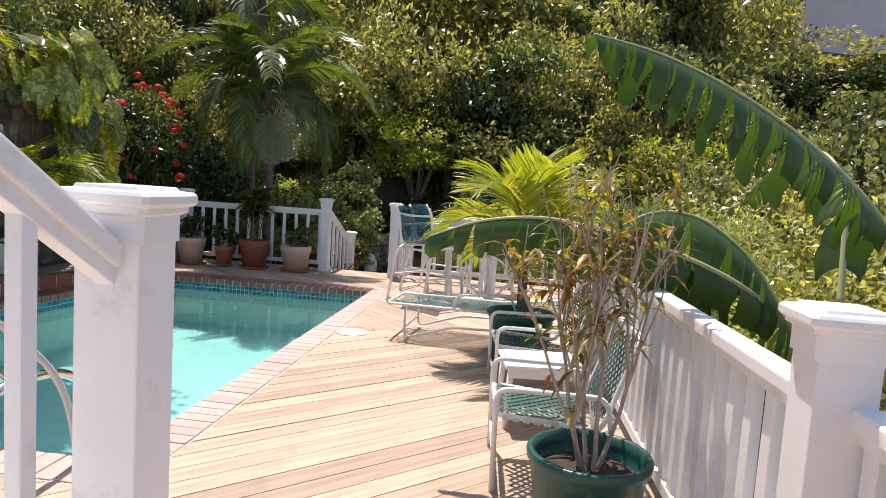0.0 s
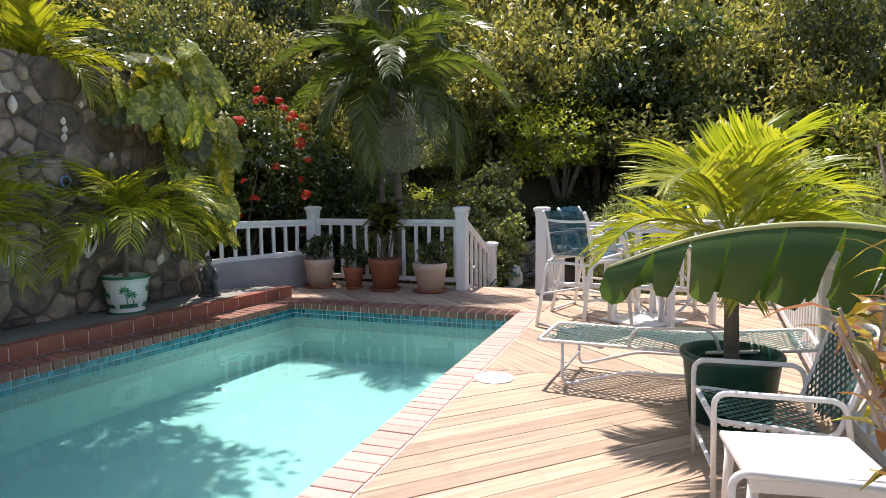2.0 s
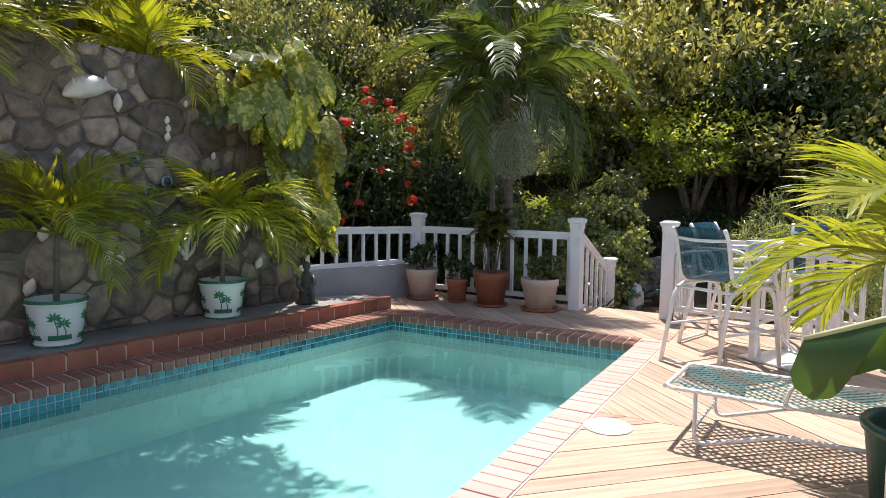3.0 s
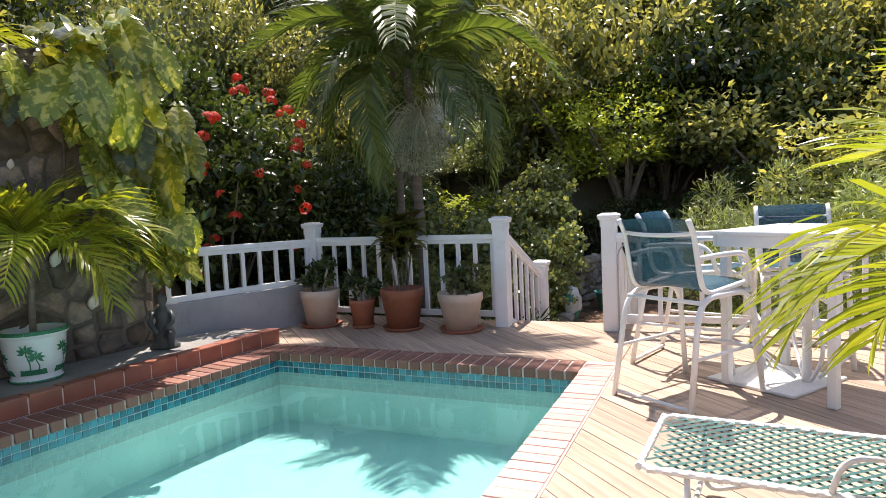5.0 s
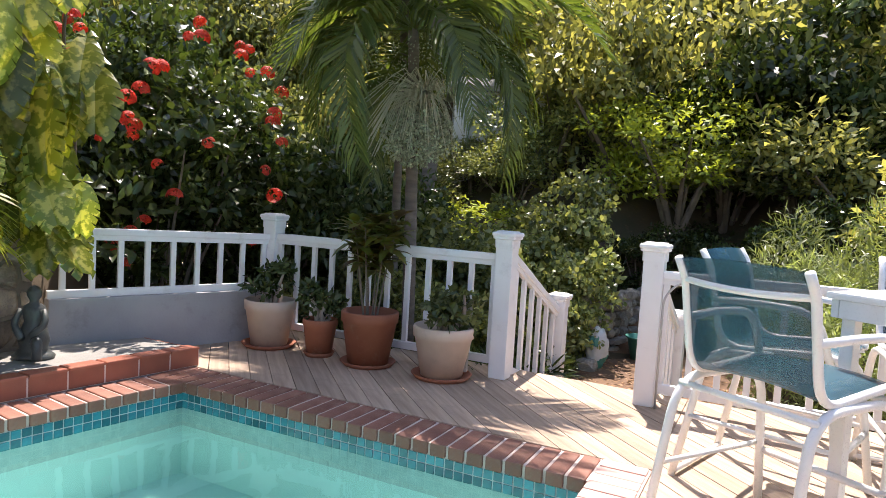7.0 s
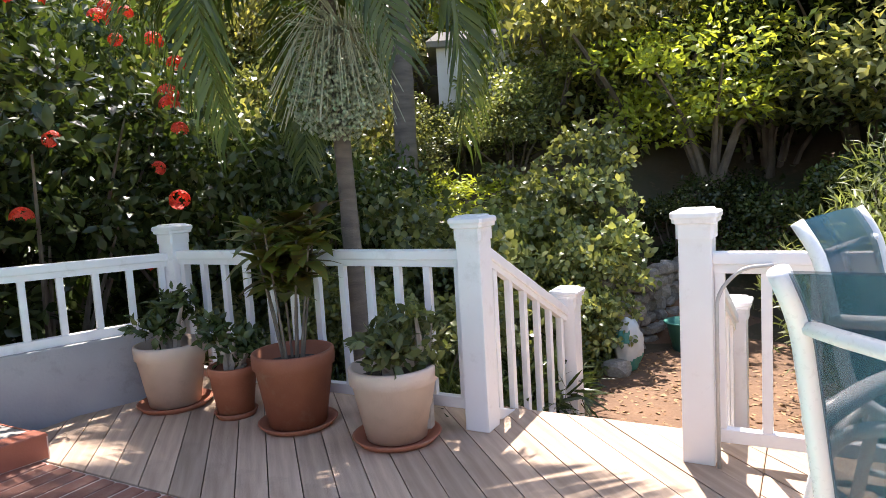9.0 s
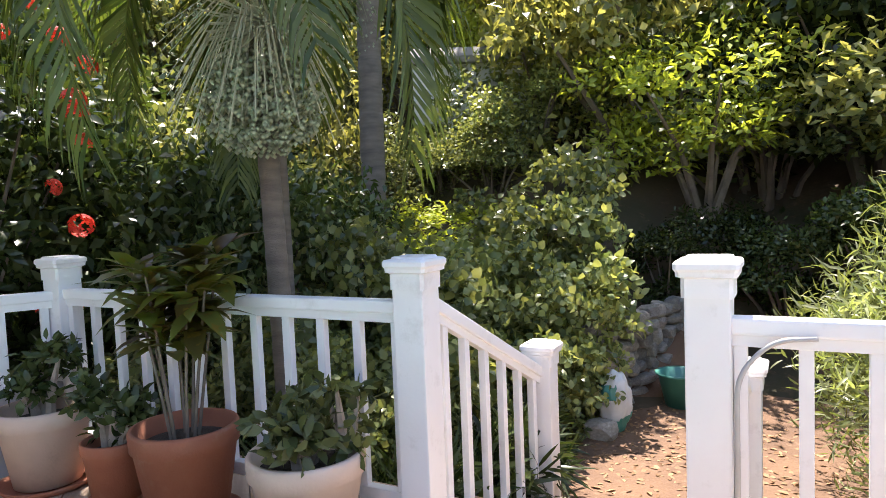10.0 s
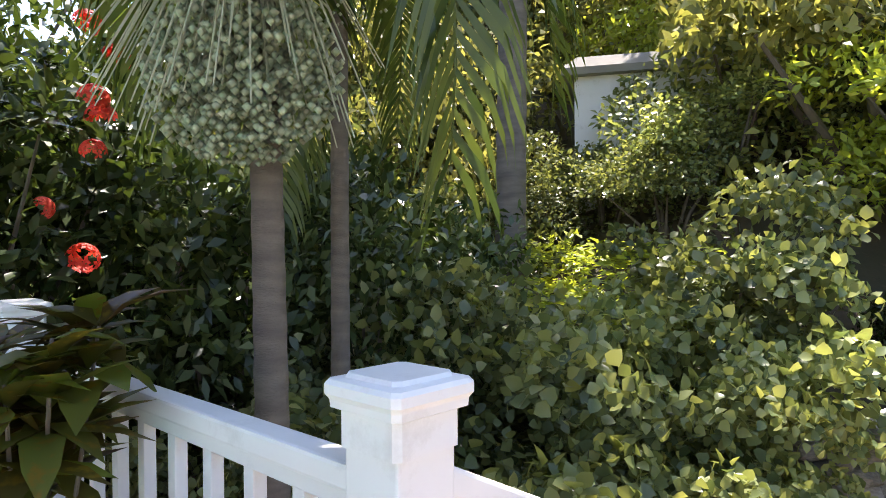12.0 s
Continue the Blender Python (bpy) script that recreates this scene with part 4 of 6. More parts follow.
pot("flower_tub", (0.03, 6.12, 0), 0.30, 0.42, GREEN_PLASTIC, "wide dark green plastic tub with a rolled rim", 0.78, soil=0.8, lip=0.05)


def painted_planter(at, turn):
    e = thing("planter", at, "white glazed planter painted with green palm trees", "planter", "painted planters on the ledge", turn=turn)
    r, h = 0.24, 0.39
    bm = bmesh.new()
    lathe(bm, [(r * 0.74, 0), (r * 0.76, 0.025), (r * 0.70, 0.04), (r * 0.76, 0.07), (r * 0.86, 0.16), (r * 0.93, h - 0.06), (r * 0.95, h - 0.045), (r, h - 0.035), (r, h - 0.008), (r * 0.96, h), (r * 0.87, h), (r * 0.83, h - 0.09)], 40)
    part("body", bm, PORCELAIN, e, smooth=True)
    for z, rr in ((h - 0.015, r * 1.0), (h - 0.004, r * 0.97), (0.012, r * 0.755)):
        bm = bmesh.new()
        ring = [(rr * math.cos(a), rr * math.sin(a), z) for a in np.linspace(0, 2 * math.pi, 41)]
        tube(bm, ring, 0.009, 6, close=False)
        part("band", bm, PORCELAIN_GREEN, e, "dark green painted band")
    bm = bmesh.new()
    lathe(bm, [(r * 0.80, h - 0.10), (r * 0.83, h - 0.085), (0.01, h - 0.075)], 20)
    part("soil", bm, SOIL, e)
    rnd = random.Random(2)
    for a0 in (-62, 8, 80, 150, 222):
        bm = bmesh.new()

        def on(u, z, d=0.004):
            k = r * (float(np.interp(z, (0.04, 0.07, 0.16, 0.33), (0.70, 0.76, 0.86, 0.93)))) + d
            ang = radians(a0) + u / r
            return (k * math.cos(ang), k * math.sin(ang), z)

        for tx, th in ((-0.03, 0.16), (0.04, 0.11)):
            for k in range(5):
                z0, z1 = 0.09 + th * k / 5, 0.09 + th * (k + 1) / 5
                s0, s1 = 0.012 * math.sin(k), 0.012 * math.sin(k + 1)
                bm.faces.new([bm.verts.new(on(tx + s, z)) for s, z in ((s0 - 0.006, z0), (s0 + 0.006, z0), (s1 + 0.005, z1), (s1 - 0.005, z1))])
            top = 0.09 + th
            for f in range(7):
                ang = radians(-30 + f * 40)
                ux, uz = math.cos(ang), math.sin(ang) * 0.8
                bm.faces.new([bm.verts.new(on(tx + 0.012 * math.sin(5) + p * ux - q * uz, top + p * uz + q * ux, 0.006)) for p, q in ((0, 0), (0.035, -0.014), (0.072, -0.010), (0.035, 0.014))])
        for k in range(6):
            u = -0.09 + 0.036 * k
            bm.faces.new([bm.verts.new(on(u + a, 0.075 + b, 0.003)) for a, b in ((-0.030, -0.012), (0.030, -0.012), (0.016, 0.03), (-0.016, 0.034))])
        part("palm_picture", bm, PORCELAIN_GREEN, e, "painted green palm trees")
    return e


painted_planter((-5.78, 7.27, 0.127), -48)
painted_planter((-5.98, 5.68, 0.127), -33)


# ---- ornaments ----
def make_statue():
    bm = bmesh.new()
    lathe(bm, [(0.13, 0), (0.135, 0.02), (0.11, 0.04), (0.085, 0.07), (0.10, 0.12), (0.085, 0.19), (0.06, 0.25), (0.075, 0.31), (0.07, 0.35), (0.03, 0.375), (0.028, 0.39), (0.045, 0.42), (0.048, 0.45), (0.03, 0.48), (0.01, 0.49)], 24, 0.8)
    tube(bm, rounded([(0.07, -0.02, 0.33), (0.11, -0.06, 0.24), (0.03, -0.10, 0.17)], 0.05), 0.022, 10)
    tube(bm, rounded([(-0.07, -0.02, 0.33), (-0.11, -0.05, 0.24), (-0.02, -0.11, 0.15)], 0.05), 0.022, 10)
    tube(bm, rounded([(0.02, -0.03, 0.10), (0.09, -0.13, 0.15), (0.10, -0.15, 0.02)], 0.05), 0.032, 10)
    ob = link_mesh("statue", bm, BRONZE, smooth=True)
    ob.matrix_world = pose(-5.60, 8.36, 0.127, 0, 0, 30)
    tagged(ob, "small dark bronze garden statue on the ledge", "statue")


make_statue()


def on_wall(y, z, out=0.05):
    return (wall_face(y) + out, y, z)


def make_wall_ornaments():
    tilt = math.degrees(math.atan(SKEW))
    # large fan-like shell
    e = thing("wall_shell", on_wall(6.14, 2.22, 0.06), "large white conch shell fixed to the rock wall", "shell")
    bm = bmesh.new()
    pts = [(0, -0.25 + 0.5 * k, 0.06 * math.sin(3 * k) + 0.10 * k) for k in np.linspace(0, 1, 12)]
    tube(bm, pts, lambda k: 0.015 + 0.085 * math.sin(math.pi * min(1, k * 1.15)) ** 0.8, 12)
    for k in range(5):
        tube(bm, [(0.03, -0.16 + 0.07 * k, 0.06 + 0.02 * k), (0.05, -0.19 + 0.075 * k, 0.15 + 0.015 * k)], 0.025, 8, 0.004)
    part("shell", bm, SHELL, e, smooth=True)
    e = thing("wall_shell", on_wall(6.38, 2.22, 0.05), "small white shell fixed to the rock wall", "shell", "shells on the rock wall")
    bm = bmesh.new()
    lathe(bm, [(0.01, -0.09), (0.05, -0.04), (0.055, 0.0), (0.03, 0.05), (0.005, 0.08)], 12, 0.6)
    part("shell", bm, SHELL, e, smooth=True)
    for y, z, k in ((6.85, 2.10, 0.5), (6.86, 2.02, 0.5), (6.85, 1.94, 0.55), (7.05, 2.28, 0.4), (7.35, 1.78, 0.5), (6.62, 1.08, 0.8), (7.62, 1.02, 0.9), (7.72, 1.02, 0.6), (7.9, 0.62, 0.9), (6.25, 0.80, 1.1), (6.36, 0.78, 0.9), (6.30, 1.45, 0.5), (8.05, 1.02, 0.6), (5.72, 1.05, 0.9), (5.6, 0.6, 1.0)):
        copy_thing(e, pose(*on_wall(y, z, 0.055), 20 * k, 10, 90 * k) @ Matrix.Scale(k, 4))
    e = thing("coral_branch", on_wall(7.0, 0.72, 0.07), "white branching coral fixed to the rock wall", "coral")
    bm = bmesh.new()
    for pts in ([(0, 0, 0), (0, 0.02, 0.14), (0, 0.08, 0.28), (0, 0.06, 0.40)], [(0, 0.02, 0.12), (0, -0.04, 0.24), (0.01, -0.02, 0.36)], [(0, 0.01, 0.04), (0, -0.09, 0.15), (0, -0.16, 0.22)], [(0, 0.07, 0.24), (0.01, 0.13, 0.30), (0, 0.12, 0.38)], [(0, 0.0, 0.02), (0, 0.10, 0.09), (0, 0.13, 0.18)]):
        tube(bm, rounded(pts, 0.06, 4), 0.024, 8, 0.012)
    part("coral", bm, SHELL, e, smooth=True)
    for y, z in ((6.66, 1.42), (6.84, 1.50), (6.50, 1.70), (6.25, 1.36)):
        e = thing("wall_roundel", on_wall(y, z, 0.05), "blue glazed ring fixed to the rock wall", "ornament", "blue rings on the rock wall")
        bm = bmesh.new()
        tube(bm, [(0, 0.055 * math.cos(a), 0.055 * math.sin(a)) for a in np.linspace(0, 2 * math.pi, 21)], 0.014, 8, close=False)
        part("ring", bm, BLUE_GLASS, e, smooth=True)


make_wall_ornaments()


# ---- garden path things ----
def make_path_things():
    e = thing("pail", (-2.57, 14.0, ground_z(-2.57, 14.0)), "green plastic pail on the garden path", "pail")
    bm = bmesh.new()
    lathe(bm, [(0.13, 0), (0.19, 0.27), (0.215, 0.285), (0.215, 0.30), (0.18, 0.295), (0.12, 0.03)], 28)
    part("body", bm, GREEN_PAIL, e, smooth=True)
    bm = bmesh.new()
    tube(bm, [(0.2 * math.cos(a), 0.08 + 0.02 * math.sin(a), 0.28 - 0.10 * math.sin(a)) for a in np.linspace(0, math.pi, 12)], 0.005, 6)
    part("handle", bm, METAL_WHITE, e, smooth=True)
    e = thing("soil_bag", (-2.93, 13.15, ground_z(-2.93, 13.15) - 0.02), "crumpled white and green plastic sack on the ground", "sack", turn=20)
    bm = bmesh.new()
    bmesh.ops.create_icosphere(bm, subdivisions=4, radius=1)
    for v in bm.verts:
        c = v.co.copy()
        n = noise.noise(c * 2.2) * 0.12 + noise.noise(c * 6) * 0.07
        v.co = Vector((c.x * 0.125, c.y * 0.10, c.z * 0.24)) * (1 + n)
        v.co.z = max(v.co.z, -0.26) + 0.26
    part("sack", bm, BAG, e, smooth=True)
    bm = bmesh.new()
    bmesh.ops.create_icosphere(bm, subdivisions=4, radius=1)
    for v in bm.verts:
        c = v.co.copy()
        n = noise.noise(c * 2.2) * 0.12 + noise.noise(c * 6) * 0.07
        v.co = Vector((c.x * 0.127, c.y * 0.102, c.z * 0.242)) * (1.015 + n)
        v.co.z = max(v.co.z, -0.26) + 0.26
    keep = lambda p: p.z < 0.13 + 0.5 * p.x or (0.30 < p.z < 0.40 and p.x < 0.0)
    bmesh.ops.delete(bm, geom=[f for f in bm.faces if not keep(f.calc_center_median())], context="FACES")
    part("print", bm, GREEN_PAIL, e, "green printed patches")
    # dry stone edging of the path
    rnd = random.Random(6)
    wall = tagged(new("wall_path"), "low dry stone wall beside the garden path", "wall", kind="structure")
    bm = bmesh.new()
    bmesh.ops.create_icosphere(bm, subdivisions=2, radius=1)
    for v in bm.verts:
        v.co *= 1 + 0.25 * noise.noise(v.co * 1.6)
        v.co = Vector([max(-0.8, min(0.8, c)) for c in v.co])
    first = part("stone", bm, ROCK, wall)
    first.matrix_local = pose(-3.0, 13.0, -0.4) @ Matrix.Diagonal((0.15, 0.15, 0.1, 1))
    for row_z in range(7):
        for k in range(11):
            y = 13.45 + 0.155 * k + rnd.uniform(-0.04, 0.04)
            x = -3.18 + 0.045 * k + rnd.uniform(-0.04, 0.04)
            m = pose(x, y, ground_z(x, 13) + 0.04 + 0.115 * row_z, rnd.uniform(-15, 15), rnd.uniform(-15, 15), rnd.uniform(0, 360)) @ Matrix.Diagonal((rnd.uniform(0.06, 0.15), rnd.uniform(0.06, 0.14), rnd.uniform(0.05, 0.10), 1))
            again(first, m)
    heap = tagged(new("rocks"), "pale loose rocks lying beside the steps", "rocks", kind="structure")
    for k in range(26):
        x, y = rnd.uniform(-1.6, 0.2), rnd.uniform(11.0, 12.3)
        again(first, pose(x, y, -0.44, 0, 0, rnd.uniform(0, 360)) @ Matrix.Diagonal((rnd.uniform(0.07, 0.19), rnd.uniform(0.07, 0.16), rnd.uniform(0.05, 0.12), 1)), heap)


GREEN_PAIL = surface("pail_green", (0.05, 0.21, 0.17), (0.07, 0.27, 0.22), 0.4, 5, 90, 0.04)
make_path_things()

# ---- planting helpers ----
RNG = np.random.default_rng(5)


def unit(v):
    return v / np.maximum(np.linalg.norm(v, axis=-1, keepdims=True), 1e-9)


def leaf_mesh(name, mat, P, D, N, L, W, oval=True, droop=0.15, parent=None, label="", stuff=False):
    """Leaves at P that point along D, with faces turned to N. Oval leaves have a folded midrib and a bent tip."""
    D = unit(D)
    S = unit(np.cross(D, N))
    N = np.cross(S, D)
    L, W = L[:, None], W[:, None]
    n = len(P)
    if oval:
        mid1, mid2, tip = P + D * L * 0.35, P + D * L * 0.70 - N * L * droop * 0.4, P + D * L - N * L * droop
        V = np.stack([P, mid1 + S * W * 0.5 + N * W * 0.12, mid1, mid1 - S * W * 0.5 + N * W * 0.12, mid2 + S * W * 0.38 + N * W * 0.08, mid2, mid2 - S * W * 0.38 + N * W * 0.08, tip], 1)
        F = [(0, 2, 1), (0, 3, 2), (1, 2, 5, 4), (2, 3, 6, 5), (4, 5, 7), (5, 6, 7)]
    else:
        mid = P + D * L * 0.5
        V = np.stack([P, mid + S * W * 0.5 + N * W * 0.1, P + D * L - N * L * droop, mid - S * W * 0.5 + N * W * 0.1], 1)
        F = [(0, 3, 2, 1)]
    k = V.shape[1]
    V = V.reshape(-1, 3)
    loops, starts, totals = [], [], []
    base = (np.arange(n) * k)[:, None]
    per = np.concatenate([np.array(f) for f in F])
    idx = (base + per[None, :]).reshape(-1)
    tot = np.tile(np.array([len(f) for f in F]), n)
    st = np.concatenate([[0], np.cumsum(tot)[:-1]])
    me = bpy.data.meshes.new(name)
    me.vertices.add(len(V))
    me.vertices.foreach_set("co", V.astype(np.float32).reshape(-1))
    me.loops.add(len(idx))
    me.loops.foreach_set("vertex_index", idx.astype(np.int32))
    me.polygons.add(len(tot))
    me.polygons.foreach_set("loop_start", st.astype(np.int32))
    me.polygons.foreach_set("loop_total", tot.astype(np.int32))
    me.update(calc_edges=True)
    me.validate()
    me.materials.append(mat)
    ob = new(name, me)
    ob.parent = parent
    if label:
        ob["label"] = label
    return ob


def clumps(rng, count, blobs, spread, size, squash=0.85, up=0.0):
    """Points and outward ways on the shells of many small clumps inside a rounded crown."""
    c = unit(rng.normal(size=(blobs, 3))) * (rng.random((blobs, 1)) ** 0.45) * spread
    c[:, 2] = c[:, 2] * squash + up
    r = size * rng.uniform(0.6, 1.25, blobs)
    which = rng.integers(0, blobs, count)
    way = unit(rng.normal(size=(count, 3)))
    way[:, 2] = np.abs(way[:, 2]) * 0.8 + way[:, 2] * 0.2
    way = unit(way)
    P = c[which] + way * (r[which] * rng.uniform(0.55, 1.05, count))[:, None]
    return P, way, c


def random_bush(name, label, mat, seed, leaves, blobs, spread, size, L, W, oval=True, squash=0.85, flat=0.6, up=None, stems=7, group="", bark=None, category="bush"):
    rng = np.random.default_rng(seed)
    up = spread * squash * 0.8 if up is None else up
    P, way, c = clumps(rng, leaves, blobs, spread, size, squash, up)
    D = unit(way + rng.normal(size=way.shape) * 0.75)
    N = unit(rng.normal(size=way.shape) * 0.42 + np.array([0, 0, flat * 0.8]) + way * 0.9)
    e = thing(name, (0, 0, 0), label, category, group)
    leaf_mesh("foliage", mat, P, D, N, rng.uniform(*L, leaves), rng.uniform(*W, leaves), oval, 0.2, e)
    bm = bmesh.new()
    for k in range(stems):
        q = Vector(c[k % len(c)])
        tube(bm, [Vector((q.x * 0.1, q.y * 0.1, -0.3)), Vector((q.x * 0.45, q.y * 0.45, q.z * 0.4)), q], 0.035, 5, 0.008)
    part("branching", bm, bark or BARK, e)
    return e


def frond_mesh(name, length, leaflets, leaf_len, leaf_w, arch, droop, mat, seed, bare=0.16, vee=0.35):
    """One feather frond along +x from the origin: arch is how far it bends down, droop how far its leaflets hang."""
    rng = random.Random(seed)
    verts, faces = [], []

    def spine(t):
        a = arch * t * t
        return Vector((length * (t - 0.22 * a * t), 0, length * (0.16 * t - 0.62 * a * t)))

    pts = [spine(i / 14) for i in range(15)]
    for i, p in enumerate(pts):
        r = 0.012 * (1 - i / 15) * length ** 0.5 + 0.002
        for dx, dz in ((r, 0), (0, r), (-r, 0), (0, -r)):
            verts.append((p.x, p.y + dx, p.z + dz))
    for i in range(14):
        for j in range(4):
            faces.append((i * 4 + j, i * 4 + (j + 1) % 4, i * 4 + 4 + (j + 1) % 4, i * 4 + 4 + j))
    for i in range(leaflets):
        t = bare + (1 - bare) * (i + 0.5) / leaflets
        p = spine(t)
        d = (spine(min(1, t + 0.02)) - spine(t - 0.02)).normalized()
        for s in (1, -1):
            ll = leaf_len * (0.45 + 0.75 * math.sin(math.pi * min(1, 0.12 + 0.86 * t))) * rng.uniform(0.85, 1.12)
            side = Vector((0, s, 0))
            up = d.cross(side) * s
            way = (side * 0.75 + d * (0.55 + 0.5 * t) + up * (vee * rng.uniform(0.4, 1.3))).normalized()
            a = p
            b = p + way * ll * 0.45
            way2 = (way + Vector((0, 0, -droop * rng.uniform(0.6, 1.3)))).normalized()
            c = b + way2 * ll * 0.35
            e = c + (way2 + Vector((0, 0, -droop * 0.9))).normalized() * ll * 0.24
            w = d * leaf_w * 0.5
            n = len(verts)
            verts += [a - w * 0.5, a + w * 0.5, b + w, b - w, c + w * 0.75, c - w * 0.75, e]
            faces += [(n, n + 1, n + 2, n + 3), (n + 3, n + 2, n + 4, n + 5), (n + 5, n + 4, n + 6)]
    me = bpy.data.meshes.new(name)
    me.from_pydata([tuple(v) for v in verts], [], faces)
    me.materials.append(mat)
    return me


def palm(name, at, label, trunk_top, trunk_r, fronds, kinds, frond_scale=1.0, lift=(10, 70), seed=1, lean=(0, 0), ringed=True, group="", category="palm", sag=1.0):
    """kinds: frond meshes to choose from."""
    rnd = random.Random(seed)
    e = thing(name, at, label, category, group)
    bm = bmesh.new()
    n = 40 if ringed else 8
    top = Vector((lean[0], lean[1], trunk_top))
    pts = [Vector((lean[0] * (k / n) ** 1.5, lean[1] * (k / n) ** 1.5, trunk_top * k / n)) for k in range(n + 1)]
    tube(bm, pts, (lambda k: trunk_r * (1.1 - 0.25 * k) * (1 + (0.035 if int(k * n) % 2 else -0.02))) if ringed else (lambda k: trunk_r * (1.1 - 0.3 * k)), 12)
    part("trunk", bm, TRUNK, e, smooth=True)
    for i in range(fronds):
        k = i / max(1, fronds - 1)
        m = Matrix.Translation(top) @ pose(0, 0, 0, 0, 0, i * 137.5 + rnd.uniform(-12, 12)) @ pose(0, 0, 0, rnd.uniform(-18, 18), -(lift[0] + (lift[1] - lift[0]) * k ** 1.3) + rnd.uniform(-7, 7), 0) @ Matrix.Scale(frond_scale * rnd.uniform(0.85, 1.1), 4)
        o = new("frond", rnd.choice(kinds))
        o.parent = e
        o.matrix_local = m
    return e, top


FR_BIG = [frond_mesh("frond", 1.75, 56, 0.52, 0.046, 1.15, 0.85, FROND, s) for s in (1, 2, 3)]
FR_YEL = [frond_mesh("frond", 0.95, 34, 0.42, 0.040, 0.80, 0.38, FROND_YELLOW, s) for s in (4, 5)]
FR_POT = [frond_mesh("frond", 0.80, 28, 0.30, 0.03, 0.95, 0.50, FROND_POT, s) for s in (6, 7)]

# ---- palms ----
main_palm, main_top = palm("palm_tree", (-4.11, 10.83, -0.5), "slender ringed palm tree with a full green crown behind the railing", 3.35, 0.058, 16, FR_BIG, 1.0, (-18, 72), 3, (-0.14, 0.04))
palm("palm_tree", (-4.76, 11.60, -0.5), "thin second palm tree behind the railing", 4.7, 0.045, 6, FR_BIG, 0.95, (-12, 70), 5, (-0.1, 0.1))
palm("palm_tree", (-6.05, 14.6, 0.0), "thick palm tree standing on the slope", 6.2, 0.14, 14, FR_BIG, 1.4, (-35, 65), 6, (0.05, 0.1))
palm("potted_palm", (0.03, 6.12, 0.33), "yellow-green feather palm growing in the green tub", 0.80, 0.042, 12, FR_YEL, 0.9, (-8, 72), 8, (-0.03, -0.02))
palm("potted_palm", (-5.78, 7.27, 0.41), "potted feather palm in a painted planter", 0.66, 0.024, 13, FR_POT, 1.25, (2, 70), 9, (0.03, 0.02), group="palms in painted planters")
palm("potted_palm", (-5.98, 5.68, 0.41), "potted feather palm in a painted planter", 0.64, 0.024, 13, FR_POT, 1.25, (2, 70), 10, (0.02, 0.02), group="palms in painted planters")
palm("garden_palm", (-6.55, 7.0, 2.30), "bright young palm growing above the rock wall", 0.35, 0.05, 11, FR_POT, 1.2, (10, 70), 11, group="young palms above the wall")
palm("garden_palm", (-7.5, 7.2, 2.35), "bright young palm growing above the rock wall", 0.45, 0.05, 11, FR_POT, 1.3, (10, 75), 12, group="young palms above the wall")
palm("garden_palm", (-6.6, 5.2, 2.30), "bright young palm growing above the rock wall", 0.30, 0.05, 10, FR_POT, 1.2, (10, 70), 13, group="young palms above the wall")


def fruit_bunch():
    e = thing("palm_fruit_bunch", (-4.06, 10.72, 1.99), "hanging bunch of small green palm fruits", "fruit bunch")
    e.scale = (1.25, 1.25, 1.2)
    rng = np.random.default_rng(9)
    verts, faces = [], []
    base = [(math.cos(a), math.sin(a), 0.0) for a in np.linspace(0, 2 * math.pi, 6, endpoint=False)]
    for k in range(2600):
        low = rng.random() < 0.60
        w = unit(rng.normal(size=3)) * rng.random() ** 0.33
        c = np.array([0, -0.02, -0.08]) + w * np.array([0.27, 0.24, 0.24]) if low else np.array([0.15, 0, 0.34]) + w * np.array([0.60, 0.48, 0.30])
        r = rng.uniform(0.009, 0.0125) if low else rng.uniform(0.004, 0.007)
        n = len(verts)
        verts.append(tuple(c + np.array([0, 0, 1.15 * r])))
        verts.append(tuple(c - np.array([0, 0, 1.15 * r])))
        verts += [tuple(c + np.array(b) * r) for b in base]
        for j in range(6):
            faces += [(n, n + 2 + j, n + 2 + (j + 1) % 6), (n + 1, n + 2 + (j + 1) % 6, n + 2 + j)]
    raw_mesh("fruit", verts, faces, FRUIT, e, smooth=True)["kind"] = "stuff"
    bm = bmesh.new()
    rnd = random.Random(3)
    for k in range(230):
        a, b = rnd.uniform(0, 6.28), rnd.uniform(0.08, 0.40)
        z = rnd.uniform(-0.25, 0.32)
        tube(bm, [(0, 0.06, 0.26), (b * 0.6 * math.cos(a), b * 0.6 * math.sin(a), 0.22 + 0.5 * z), (b * math.cos(a), b * math.sin(a), z)], 0.004, 4, 0.002, close=False)
    part("stalk", bm, STALK, e)["kind"] = "stuff"


fruit_bunch()

